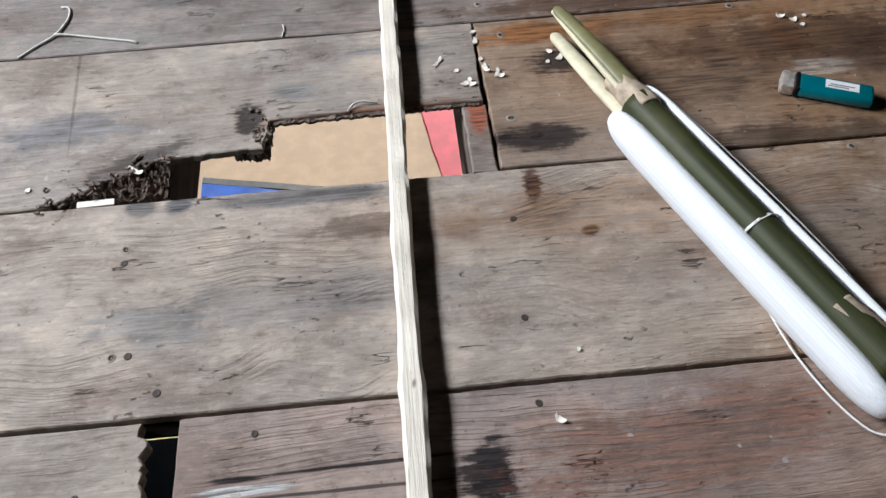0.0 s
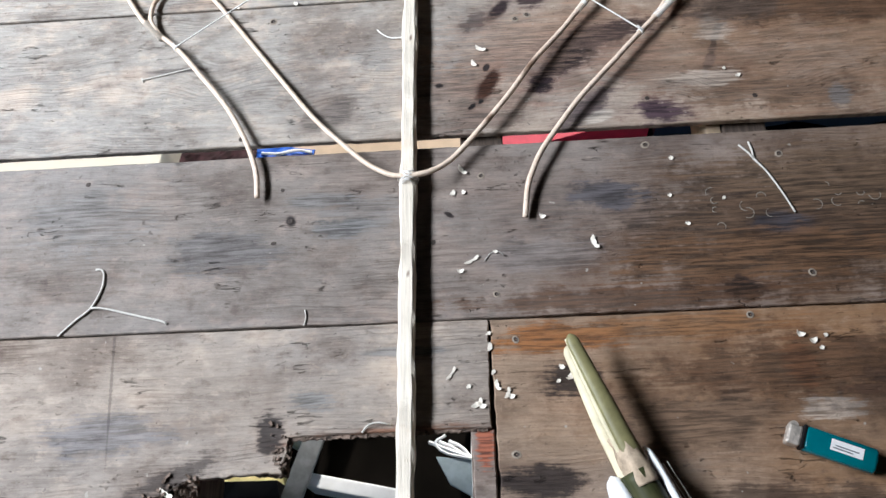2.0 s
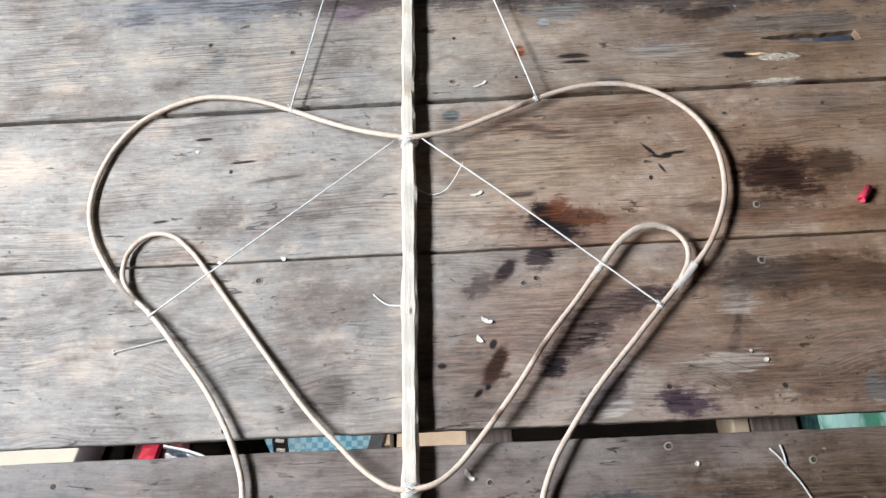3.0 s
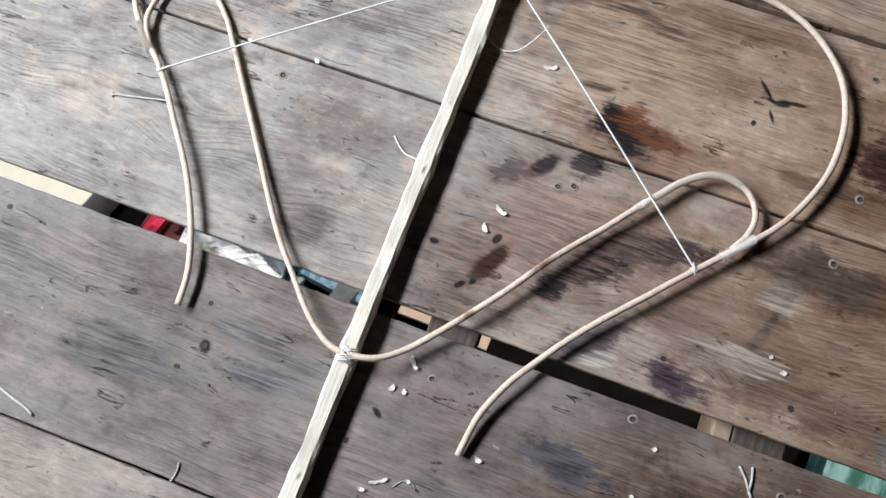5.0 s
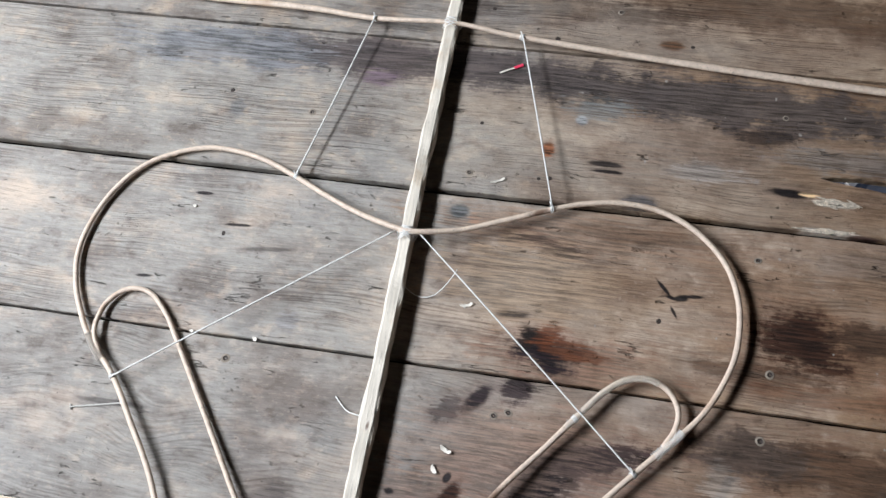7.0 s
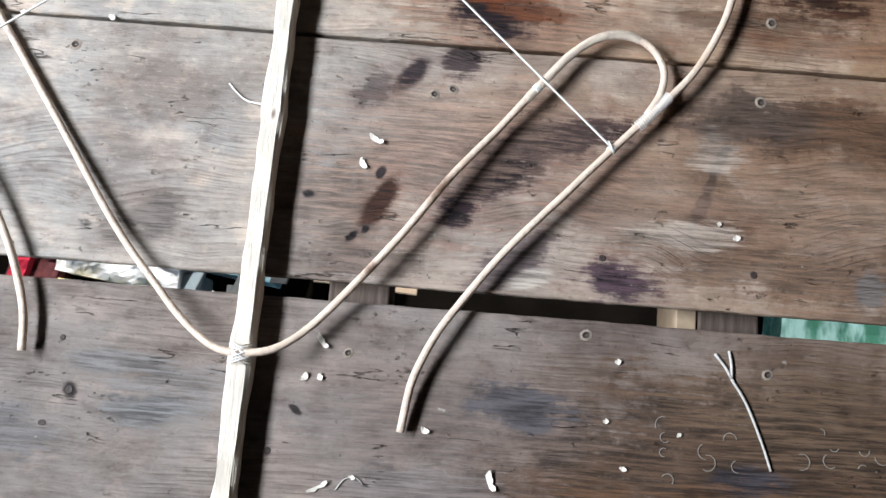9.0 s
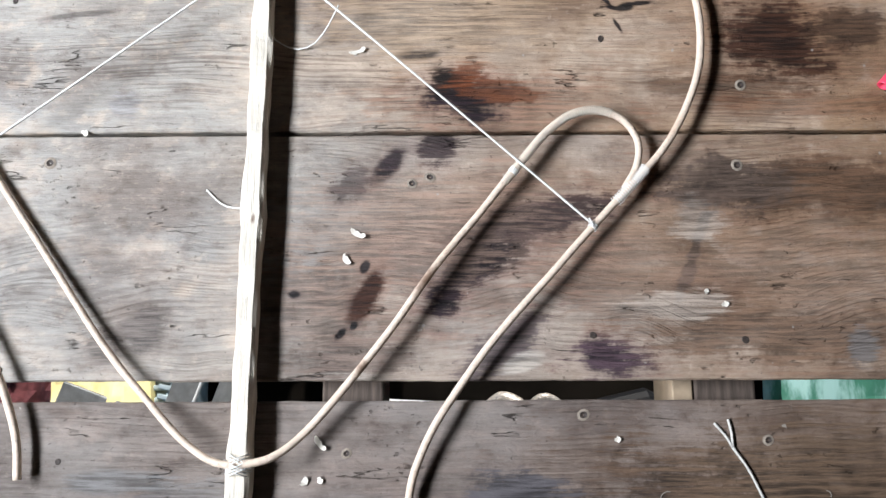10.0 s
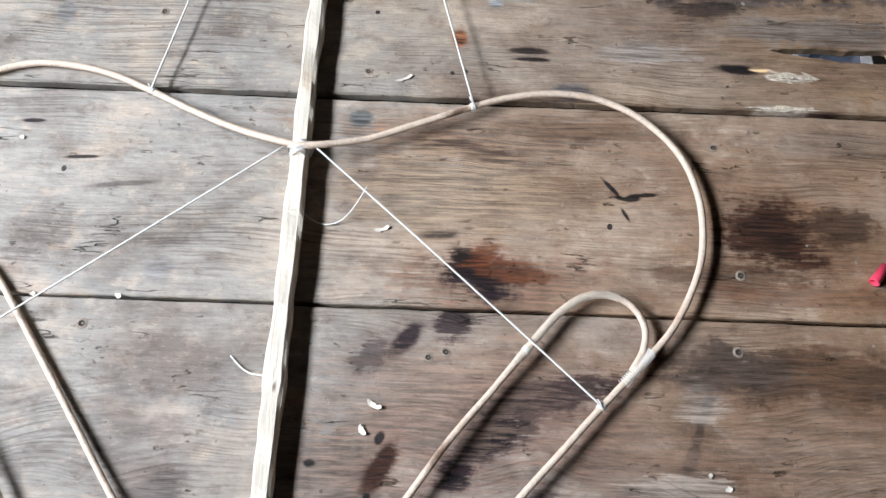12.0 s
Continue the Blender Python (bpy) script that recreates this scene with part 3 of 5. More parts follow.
      (-0.14, 0.58, 0.025, 0.014, 0, (0.14, 0.10, 0.13), 0.6), (-0.34, 0.60, 0.14, 0.03, 0, (0.16, 0.17, 0.185), 0.6), (0.30, 0.55, 0.03, 0.012, 0, DARK, 0.6), (0.40, 0.53, 0.1, 0.016, 0, GREY, 0.4), (-0.30, 0.52, 0.009, 0.012, 0, (0.16, 0.16, 0.16), 0.7), (0.24, 0.50, 0.05, 0.014, 0, (0.30, 0.29, 0.28), 0.4)],
     [wobble([(0.358, 0.5085), (0.385, 0.504), (0.43, 0.4995), (0.475, 0.500), (0.470, 0.513), (0.43, 0.511), (0.39, 0.512)], 0.004, 0.0012, 3.3)]),
    ([(-1.59, 0.6415), (0.2, 0.6375), (2.0, 0.634), (2.0, 0.835), (-1.59, 0.835)], (0.44, 0.34, 0.25), D2, 10, [(0.19, 0.66, 0.016, 0.007, 0, (0.12, 0.06, 0.03), 0.7), (0.3, 0.72, 0.2, 0.03, 0, BROWN, 0.5), (0.10, 0.70, 0.15, 0.02, 0, DARK, 0.35)], ()),
]
planks = []
for corners, light, dark, seed, stains, holes in boards:
    look_mat = weathered("weathered_board", light, dark, seed, stains, swirl=0.085 if seed in (7, 3) else 0.022, figure={7: 0.34, 8: 0.55, 9: 0.45, 10: 0.4}.get(seed, 0.30), greying=0.12 if seed < 6 else 0.4 if seed == 6 else 0.68 if seed == 7 else 0.70)
    planks.append(part("plank", slab(wobble(corners, 0.012, 0.0007, seed * 2.3), 0.0075 if seed in (4, 7) else T, 0.0, 0.0011, holes), look_mat, floor))
spare = weathered("weathered_board_plain", W2, D2, 12)
y = 0.8375
while y < Y1 - 0.05:
    planks.append(part("plank", slab([(-1.59, y), (2.0, y), (2.0, y + 0.195), (-1.59, y + 0.195)], T), spare, floor))
    y += 0.198
y = -0.747
while y > Y0:
    planks.append(part("plank", slab([(-1.59, y - 0.195), (2.0, y - 0.195), (2.0, y), (-1.59, y)], T), spare, floor))
    y -= 0.198
P0L, P0R, P1, P2L, P2R, P3, P4, P5, P6, P7 = planks[:10]


# nails and nail holes in the boards
def nail_mesh(r, rim):
    bm = bmesh.new()
    rings = []
    for rad, z in ((0.0, 0.0002), (r * 0.8, 0.0004), (r, 0.0)) if not rim else ((0.0, -0.0004), (r * 0.5, 0.0001), (r, 0.0006), (r * 1.7, 0.0001)):
        rings.append([bm.verts.new((rad * math.cos(a), rad * math.sin(a), z)) for a in (k * math.pi / 5 for k in range(10))] if rad else [bm.verts.new((0, 0, z))])
    for k in range(10):
        bm.faces.new((rings[0][0], rings[1][k], rings[1][(k + 1) % 10]))
        for n, (a, b) in enumerate(zip(rings[1:], rings[2:])):
            f = bm.faces.new((a[k], b[k], b[(k + 1) % 10], a[(k + 1) % 10]))
            f.material_index = 1 if rim and n == len(rings) - 3 else 0
    bmesh.ops.recalc_face_normals(bm, faces=bm.faces)
    me = bpy.data.meshes.new("nail")
    bm.to_mesh(me)
    bm.free()
    me.materials.append(M_NAIL)
    me.materials.append(M_NAILRIM)
    return me


NAILS = [nail_mesh(0.0028, False), nail_mesh(0.0026, True)]
for board, places in (
    (P0R, [(0.001, -0.565, 0), (-0.194, -0.567, 0)]),
    (P0L, [(-0.31, -0.60, 0)]),
    (P1, [(0.0065, -0.404, 0), (0.0016, -0.496, 0), (-0.264, -0.529, 0), (-0.301, -0.400, 1), (-0.301, -0.413, 0), (-0.30, -0.497, 1), (-0.288, -0.497, 0)]),
    (P2R, [(0.0205, -0.293, 1), (0.026, -0.183, 1), (0.343, -0.342, 0), (0.30, -0.36, 1), (0.252, -0.168, 1)]),
    (P3, [(0, 0, 1), (-0.2015, -0.0425, 0), (-0.212, -0.005, 0), (-0.218, -0.0675, 0), (-0.4275, 0.0145, 0), (0.1755, 0.027, 1), (0.3115, 0.008, 1), (0.319, -0.127, 1), (0.010, -0.135, 1), (-0.052, -0.075, 0)]),
    (P4, [(0.3027, 0.2187, 1), (-0.2358, 0.2228, 1), (0.048, 0.205, 1), (0.062, 0.210, 1), (0.30, 0.082, 0), (0.185, 0.086, 0), (-0.262, 0.062, 0)]),
    (P5, [(0.2953, 0.4043, 1), (0.31, 0.285, 1), (-0.275, 0.36, 0), (0.20, 0.325, 0)]),
    (P6, [(-0.012, 0.532, 0), (-0.017, 0.468, 1), (-0.3122, 0.5414, 0), (-0.21, 0.523, 1), (0.072, 0.472, 0), (0.060, 0.470, 0), (0.32, 0.5775, 1)]),
    (P7, [(0.06, 0.655, 0), (0.215, 0.66, 0), (-0.02, 0.69, 0), (0.13, 0.70, 1)]),
):
    for x, y, rim in places:
        ob = new("nail", NAILS[rim])
        ob.matrix_basis = pose(x, y, 0.0002, 0, 0, random.uniform(0, 360)) @ Matrix.Diagonal((random.uniform(0.75, 1.15), random.uniform(0.75, 1.15), 1, 1))
        ob.parent = board


# crumbling rotten edges of the broken board
def rotten(corners, nx, ny, amp, seed, thick=0.007):
    bm = sheet(corners, nx, ny, 0.0, thick)
    for v in bm.verts:
        n = noise.noise(Vector((v.co.x * 130, v.co.y * 200, seed))) + 0.8 * noise.noise(Vector((v.co.x * 420, v.co.y * 420, seed)))
        v.co.z += amp * n
        v.co.x += 0.0015 * noise.noise(Vector((v.co.x * 300, v.co.y * 300, seed + 4)))
        v.co.y += 0.0020 * noise.noise(Vector((v.co.x * 300, v.co.y * 300, seed + 8)))
    return bm


part("rotten_edge", rotten([(-0.382, -0.3485, -0.006), (-0.278, -0.337, -0.012), (-0.276, -0.300, -0.003), (-0.345, -0.330, -0.003)], 60, 26, 0.006, 1.0), M_ROT, P2L, "crumbling dark rotten wood")
part("rotten_edge", rotten([(-0.222, -0.3035, -0.005), (-0.193, -0.3045, -0.008), (-0.188, -0.262, -0.004), (-0.206, -0.270, -0.002)], 24, 30, 0.006, 2.0), M_ROT, P2L, "crumbling dark rotten wood")
part("rotten_edge", rotten([(-0.19, -0.2725, -0.003), (-0.005, -0.2695, -0.003), (-0.005, -0.263, -0.0005), (-0.19, -0.262, -0.0005)], 90, 5, 0.0016, 3.0, 0.003), M_ROT, P2L, "crumbling dark rotten wood")
bm = bmesh.new()
for k in range(60):
    u = random.random()
    cx, cy = (-0.38 + 0.11 * u, -0.345 + 0.042 * u + random.gauss(0, 0.006)) if k < 45 else (random.gauss(-0.201, 0.006), random.uniform(-0.30, -0.255))
    s = random.uniform(0.0006, 0.0020)
    box(bm, -s * random.uniform(1, 2.6), s * 1.4, -s * 0.7, s * random.uniform(0.3, 0.9), -s * 0.4, s * 0.4, pose(cx, cy, 0.0015 + s * 0.3, random.uniform(-25, 25), random.uniform(-25, 25), random.uniform(0, 180)))
tagged(mesh_ob("rot_crumbs", bm, M_ROT), "dark crumbs of rotten wood beside the hole", "wood crumbs", kind="stuff")

# splintered torn fibres on the far board
bm = bmesh.new()
for k in range(64):
    cx, cy = (random.gauss(0.372, 0.011), random.gauss(0.479, 0.0022)) if k < 40 else (random.gauss(0.370, 0.012), random.gauss(0.4465, 0.0010))
    l, a = random.uniform(0.002, 0.0075), radians(random.gauss(-5, 7))
    run = [Vector((cx + u * l * math.cos(a), cy + u * l * math.sin(a) + random.gauss(0, 0.0003), 0.0006 + 0.0008 * random.random())) for u in (-1, -0.4, 0.3, 1)]
    sweep(bm, run, lambda t: 0.0001 + 0.0010 * math.sin(math.pi * min(0.97, max(0.03, t))), 0.0005, 4)
part("splinters", bm, plain("torn_fibre", (0.66, 0.57, 0.46), 0.85, 0.35, 260.0, 0.3), P6, "pale torn wood splinters")

# near-black strips added below the narrow joints so that they stay black
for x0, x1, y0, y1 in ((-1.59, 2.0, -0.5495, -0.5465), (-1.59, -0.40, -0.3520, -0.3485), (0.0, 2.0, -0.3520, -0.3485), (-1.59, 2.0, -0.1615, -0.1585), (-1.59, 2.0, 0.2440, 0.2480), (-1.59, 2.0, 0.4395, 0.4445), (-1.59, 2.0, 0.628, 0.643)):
    part("joint_backing", box(bmesh.new(), x0, x1, y0 - 0.006, y1 + 0.006, -T - 0.006, -T - 0.003), M_NEAR_BLACK, floor, "near-black strip added below the joint")

# joists and posts under the boards
for x0, x1, y0, y1, m in ((-0.021, 0.026, Y0, Y1, M_JOIST), (0.264, 0.311, Y0, Y1, M_JOIST), (-0.345, -0.277, -0.52, -0.18, M_JOIST), (-0.98, -0.93, Y0, Y1, M_JOIST), (0.95, 1.0, Y0, Y1, M_JOIST), (1.6, 1.65, Y0, Y1, M_JOIST), (-1.5, -1.45, Y0, Y1, M_JOIST)):
    part("joist", box(bmesh.new(), x0, x1, y0, y1, -0.09, -T - 0.0065, None, 0.002), m, floor)
part("batten", box(bmesh.new(), 0.247, 0.2625, -0.4, 0.5, -0.075, -T - 0.0065, None, 0.001), plain("pale_batten", (0.46, 0.35, 0.24), 0.8, 0.15, 40.0, 0.2), floor, "pale new batten beside the joist")
bm = slab(wobble([(-0.0200, -0.349), (0.0025, -0.349), (0.0015, -0.268), (-0.0205, -0.268)], 0.004, 0.0012, 4.4), 0.006, -0.0045)
part("packing_strip", bm, weathered("packing_strip", (0.26, 0.21, 0.18), D1, 15, [(-0.008, -0.285, 0.01, 0.02, 0, (0.22, 0.07, 0.04), 0.8)]), floor, "short grey strip with red stain on the joist")
for x in (-1.5, 1.9):
    for yy in (-1.7, 0.9):
        part("post", sweep(bmesh.new(), [Vector((x, yy, -1.05)), Vector((x, yy, -0.6)), Vector((x, yy, -0.09))], 0.06, 0.06, 10), M_JOIST, floor)

# unseen walls and ceiling, added to keep other light out; ground
def wall(name, x0, x1, y0, y1, z0, z1):
    return tagged(mesh_ob(name, box(bmesh.new(), x0, x1, y0, y1, z0, z1), M_WALL), "unseen dark brown board wall that closes off the light", "wall", kind="structure")


wall("wall_east", X1, X1 + 0.06, Y0, Y1, -0.03, TOP)
wall("wall_north", X0 - 0.06, X1 + 0.06, Y1, Y1 + 0.06, -0.03, TOP)
wall("wall_south", X0 - 0.06, X1 + 0.06, Y0 - 0.06, Y0, -0.03, TOP)
bm = bmesh.new()
box(bm, X0 - 0.06, X0, Y0, WIN_Y0, -0.03, TOP)
box(bm, X0 - 0.06, X0, WIN_Y1, Y1, -0.03, TOP)
box(bm, X0 - 0.06, X0, WIN_Y0, WIN_Y1, -0.03, WIN_Z0)
box(bm, X0 - 0.06, X0, WIN_Y0, WIN_Y1, WIN_Z1, TOP)
tagged(mesh_ob("wall_west", bm, M_WALL), "unseen dark wall with a wide open window for the daylight", "wall", kind="structure")
tagged(mesh_ob("ceiling", box(bmesh.new(), X0 - 0.1, X1 + 0.1, Y0 - 0.1, Y1 + 0.1, TOP, TOP + 0.05), M_WALL), "unseen dark ceiling that closes off the light", "ceiling", kind="structure")
part("plank", box(bmesh.new(), 2.005, X1 + 0.05, Y0, Y1, -T, 0.0), spare, floor)
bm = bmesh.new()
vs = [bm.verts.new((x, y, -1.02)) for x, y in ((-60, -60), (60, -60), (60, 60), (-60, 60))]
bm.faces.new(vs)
tagged(mesh_ob("ground", bm, M_NEAR_BLACK), "near-black earth under the raised house", "ground", kind="structure")

# ---- the kite frame ----
kite = thing("kite_frame", "unfinished kite frame of pale split bamboo lashed with white thread", "kite frame", pose(-0.075, 0.1, 0))
HOME = kite.matrix_basis.inverted()


def spine_x(y):
    return -0.076 + 0.0163 * (y + 0.0065)


def kite_part(name, bm, material, label="", smooth=True):
    bmesh.ops.transform(bm, matrix=HOME, verts=bm.verts)
    return part(name, bm, material, kite, label, smooth)


path = [Vector((spine_x(y) + 0.0012 * noise.noise(Vector((y * 6, 2, 0))), y, 0.0088)) for y in np.arange(-0.80, 0.96, 0.006)]
bm = sweep(bmesh.new(), path, lambda t: 0.0087 - 0.0012 * t + 0.0016 * noise.noise(Vector((t * 26, 0, 0))) + sum(0.0010 * math.exp(-(((1.752 * t - 0.80 - y) / 0.008) ** 2)) for y in SPINE_NODES), lambda t: 0.0088 + 0.0006 * noise.noise(Vector((t * 30, 7, 0))), 8, 0.20, square=0.45)
kite_part("spine", bm, M_SPINE, "thick whittled pale bamboo spine", False)

RODS = {}


def rod(points, w, h, label=""):
    path = spline(points)
    kite_part("bamboo_strip", sweep(bmesh.new(), path, w, h, 8, 0.10, len(RODS) * 3.0), M_ROD, label)
    RODS[len(RODS)] = path
    return path


JL, JU = (spine_x(-0.0065), -0.0065), (spine_x(0.381), 0.381)
out_l = rod([(-0.055, 0.3815, 0.0195), (-0.0740, 0.382, 0.0205), (-0.118, 0.3945, 0.016), (-0.160, 0.412, 0.011), (-0.207, 0.435, 0.007), (-0.246, 0.4515, 0.0055), (-0.281, 0.459, 0.005), (-0.316, 0.460, 0.005), (-0.352, 0.4495, 0.005), (-0.387, 0.4285, 0.005),
             (-0.413, 0.394, 0.005), (-0.427, 0.354, 0.005), (-0.430, 0.316, 0.0055), (-0.421, 0.281, 0.006), (-0.405, 0.251, 0.007), (-0.385, 0.223, 0.008), (-0.345, 0.185, 0.009), (-0.308, 0.138, 0.011), (-0.281, 0.102, 0.0115), (-0.259, 0.064, 0.0115), (-0.246, 0.034, 0.011), (-0.239, 0.010, 0.010), (-0.2365, -0.017, 0.009)], 0.0030, 0.0028)
in_l = rod([(-0.366, 0.205, 0.0085), (-0.378, 0.222, 0.009), (-0.3825, 0.238, 0.008), (-0.380, 0.260, 0.006), (-0.367, 0.277, 0.005), (-0.350, 0.283, 0.005), (-0.331, 0.278, 0.005), (-0.313, 0.262, 0.005), (-0.2965, 0.2415, 0.005), (-0.236, 0.1565, 0.006), (-0.1815, 0.0805, 0.009), (-0.146, 0.0405, 0.0125), (-0.1205, 0.014, 0.016), (-0.096, -0.003, 0.0195), (-0.075, -0.0075, 0.021)], 0.0028, 0.0027)
in_r = rod([(-0.078, -0.0075, 0.0205), (-0.052, -0.002, 0.019), (-0.029, 0.0155, 0.0135), (-0.001, 0.047, 0.0135), (0.034, 0.0915, 0.0135), (0.066, 0.137, 0.0135), (0.097, 0.175, 0.0105), (0.129, 0.2145, 0.0125), (0.153, 0.243, 0.0115), (0.175, 0.258, 0.0112), (0.196, 0.260, 0.0112), (0.214, 0.251, 0.0112), (0.2235, 0.234, 0.0112), (0.2215, 0.215, 0.0112), (0.212, 0.198, 0.0112)], 0.0030, 0.0028)
out_r = rod([(-0.078, 0.3815, 0.0205), (-0.057, 0.382, 0.0205), (-0.015, 0.3925, 0.0135), (0.027, 0.4085, 0.0125), (0.079, 0.430, 0.0112), (0.116, 0.442, 0.0105), (0.155, 0.447, 0.0105), (0.194, 0.442, 0.0105), (0.231, 0.423, 0.0112), (0.261, 0.391, 0.0112), (0.2755, 0.350, 0.0115), (0.2755, 0.303, 0.0115), (0.263, 0.264, 0.0115), (0.244, 0.2305, 0.0115), (0.2185, 0.202, 0.0115), (0.186, 0.1675, 0.0115), (0.152, 0.130, 0.0115), (0.1115, 0.085, 0.0112), (0.086, 0.051, 0.0105), (0.067, 0.023, 0.012), (0.055, -0.001, 0.0105), (0.048, -0.022, 0.009), (0.0435, -0.054, 0.006)], 0.0031, 0.0028)
spar = rod([(-0.75, 0.690, 0.006), (-0.55, 0.678, 0.006), (-0.369, 0.6655, 0.007), (-0.242, 0.661, 0.009), (-0.158, 0.653, 0.011), (-0.065, 0.6515, 0.018), (0.020, 0.644, 0.012), (0.198, 0.632, 0.008), (0.421, 0.6195, 0.006), (0.60, 0.615, 0.006), (0.78, 0.61, 0.006)],
           lambda t: 0.0026 + 0.0022 * min(1, abs(t - 0.45) * 5), 0.003, "long pale split bamboo cross spar")


def nearest(path, x, y):
    return min(range(len(path)), key=lambda i: (path[i].x - x) ** 2 + (path[i].y - y) ** 2)


def coil(path, i0, i1, r, turns, thread=0.0006, flat=1.0):
    """Thread wound round a rod between two of its samples."""
    pts, n = [], int(turns * 10)
    for k in range(n + 1):
        u = i0 + (i1 - i0) * k / n
        i = min(int(u), len(path) - 2)
        p = path[i].lerp(path[i + 1], u - i)
        d = (path[i + 1] - path[i]).normalized()
        side = d.cross(Vector((0, 0, 1))).normalized()
        up = side.cross(d)
        a = 2 * math.pi * turns * k / n
        j = 1 + 0.16 * noise.noise(Vector((k * 0.37, r * 900, 0)))
        pts.append(p + side * (math.cos(a) * r * j) + up * (math.sin(a) * r * j * flat))
    return sweep(bmesh.new(), pts, thread, thread, 5)


M_CREAMT = plain("cream_thread", (0.78, 0.70, 0.60), 0.8, 0.12, 900.0, 0.5)
# wound joints
kite_part("lashing", coil(in_r, nearest(in_r, 0.119, 0.202), nearest(in_r, 0.205, 0.257), 0.0033, 70, 0.00042), M_CREAMT, "cream thread wound round the bend")
a = [Vector((0.2285, 0.2135, 0.0113)), Vector((0.219, 0.2030, 0.0113)), Vector((0.204, 0.1865, 0.0113))]
kite_part("lashing", coil(a, 0, 1.999, 0.0042, 21, 0.00042, 0.75), M_STRING, "white thread lashing")
a = [Vector((-0.3865, 0.226, 0.0085)), Vector((-0.376, 0.2135, 0.0085)), Vector((-0.364, 0.2005, 0.0085))]
kite_part("lashing", coil(a, 0, 1.999, 0.0045, 22, 0.0005, 0.72), plain("greyed_thread", (0.55, 0.50, 0.44), 0.8, 0.1, 900.0, 0.4), "greyed thread lashing")
for jx, jy, wide in ((JL[0], JL[1], 5.0), (JU[0], JU[1], 6.0), (spine_x(0.6515), 0.6515, 3.0)):
    for sgn in (1, -1):
        a = [Vector((jx - sgn * 0.002, jy - 0.0045, 0.0125)), Vector((jx, jy, 0.0128)), Vector((jx + sgn * 0.002, jy + 0.0045, 0.0125))]
        kite_part("lashing", coil(a, 0, 1.999, 0.0104, wide, 0.0005, 1.04), M_STRING, "white thread lashing")
for p, q in (((-0.345, 0.185, 0.0125), 0), ((0.186, 0.1675, 0.0155), 0), ((-0.207, 0.435, 0.0105), 0), ((0.079, 0.430, 0.0175), 0), ((-0.158, 0.653, 0.014), 0), ((0.020, 0.644, 0.015), 0)):
    rp = min((out_l, out_r, spar), key=lambda r: (r[nearest(r, p[0], p[1])] - Vector(p)).length)
    i = nearest(rp, p[0], p[1])
    bm = coil(rp, max(0, i - 0.5), min(len(rp) - 1, i + 0.5), 0.0035, 3, 0.0006)
    tail = Vector(p)
    sweep(bm, spline([tail, tail + Vector((-0.002, 0.003, 0.001)), tail + Vector((-0.0035, 0.006, 0.0))], 0.001), 0.0005, 0.0005, 5)
    kite_part("knot", bm, M_STRING, "small white thread knot")
a = nearest(in_r, 0.127, 0.212)
kite_part("knot", coil(in_r, a - 0.6, a + 0.6, 0.0036, 3, 0.0006), M_STRING, "small white thread knot")


def kite_string(points, r=0.0009):
    kite_part("string", sweep(bmesh.new(), spline(points, 0.01), r, r, 6), M_STRING, "taut white thread")


kite_string([(-0.346, 0.184, 0.0125), (-0.278, 0.2355, 0.0135), (-0.18, 0.308, 0.0165), (-0.082, 0.3805, 0.0195)])
kite_string([(-0.060, 0.3845, 0.0195), (0.03, 0.3055, 0.0205), (0.127, 0.2205, 0.0165), (0.187, 0.167, 0.0150)])
kite_string([(-0.207, 0.436, 0.0105), (-0.184, 0.535, 0.012), (-0.158, 0.653, 0.015)])
kite_string([(0.079, 0.430, 0.0175), (0.051, 0.533, 0.017), (0.020, 0.644, 0.0155)])
kite_string([(-0.0655, 0.353, 0.011), (-0.0655, 0.330, 0.004), (-0.057, 0.321, 0.0015), (-0.044, 0.3165, 0.0012), (-0.030, 0.3205, 0.004), (-0.018, 0.332, 0.013), (-0.0095, 0.345, 0.0205)], 0.0006)
kite_string([(-0.112, 0.2005, 0.001), (-0.104, 0.1925, 0.0012), (-0.095, 0.1865, 0.0025), (-0.080, 0.184, 0.006)], 0.0008)


# ---- loose things on the boards ----
M_DUSTY = plain("dusty_string", (0.60, 0.58, 0.54), 0.9, 0.2, 700.0, 0.6)


def loose(name, label, category, paths, r, material=M_DUSTY, group=""):
    bm = bmesh.new()
    for pts in paths:
        sweep(bm, spline(pts, 0.004), r, r, 6, 0.15)
    ob = mesh_ob(name, bm, material, True)
    return tagged(ob, label, category, group)


loose("cut_string", "short cut piece of thick white string on the boards", "string",
      [[(-0.432, -0.1595, 0.0012), (-0.417, -0.1445, 0.0014), (-0.402, -0.131, 0.0018), (-0.394, -0.112, 0.0016), (-0.393, -0.098, 0.0014), (-0.396, -0.089, 0.0012), (-0.403, -0.088, 0.0012)],
       [(-0.402, -0.131, 0.003), (-0.385, -0.1325, 0.0014), (-0.350, -0.142, 0.0012), (-0.327, -0.148, 0.0012), (-0.321, -0.1515, 0.0012)]], 0.0012, group="cut strings")
loose("cut_string", "frayed piece of white string with a forked end", "string",
      [[(0.315, -0.0615, 0.001), (0.308, -0.042, 0.0012), (0.296, -0.0145, 0.0014), (0.2845, 0.003, 0.0014)], [(0.2845, 0.003, 0.0014), (0.280, 0.011, 0.0012), (0.272, 0.0205, 0.001)], [(0.2845, 0.003, 0.0014), (0.2845, 0.013, 0.0012), (0.2825, 0.0235, 0.001)]], 0.0011, group="cut strings")
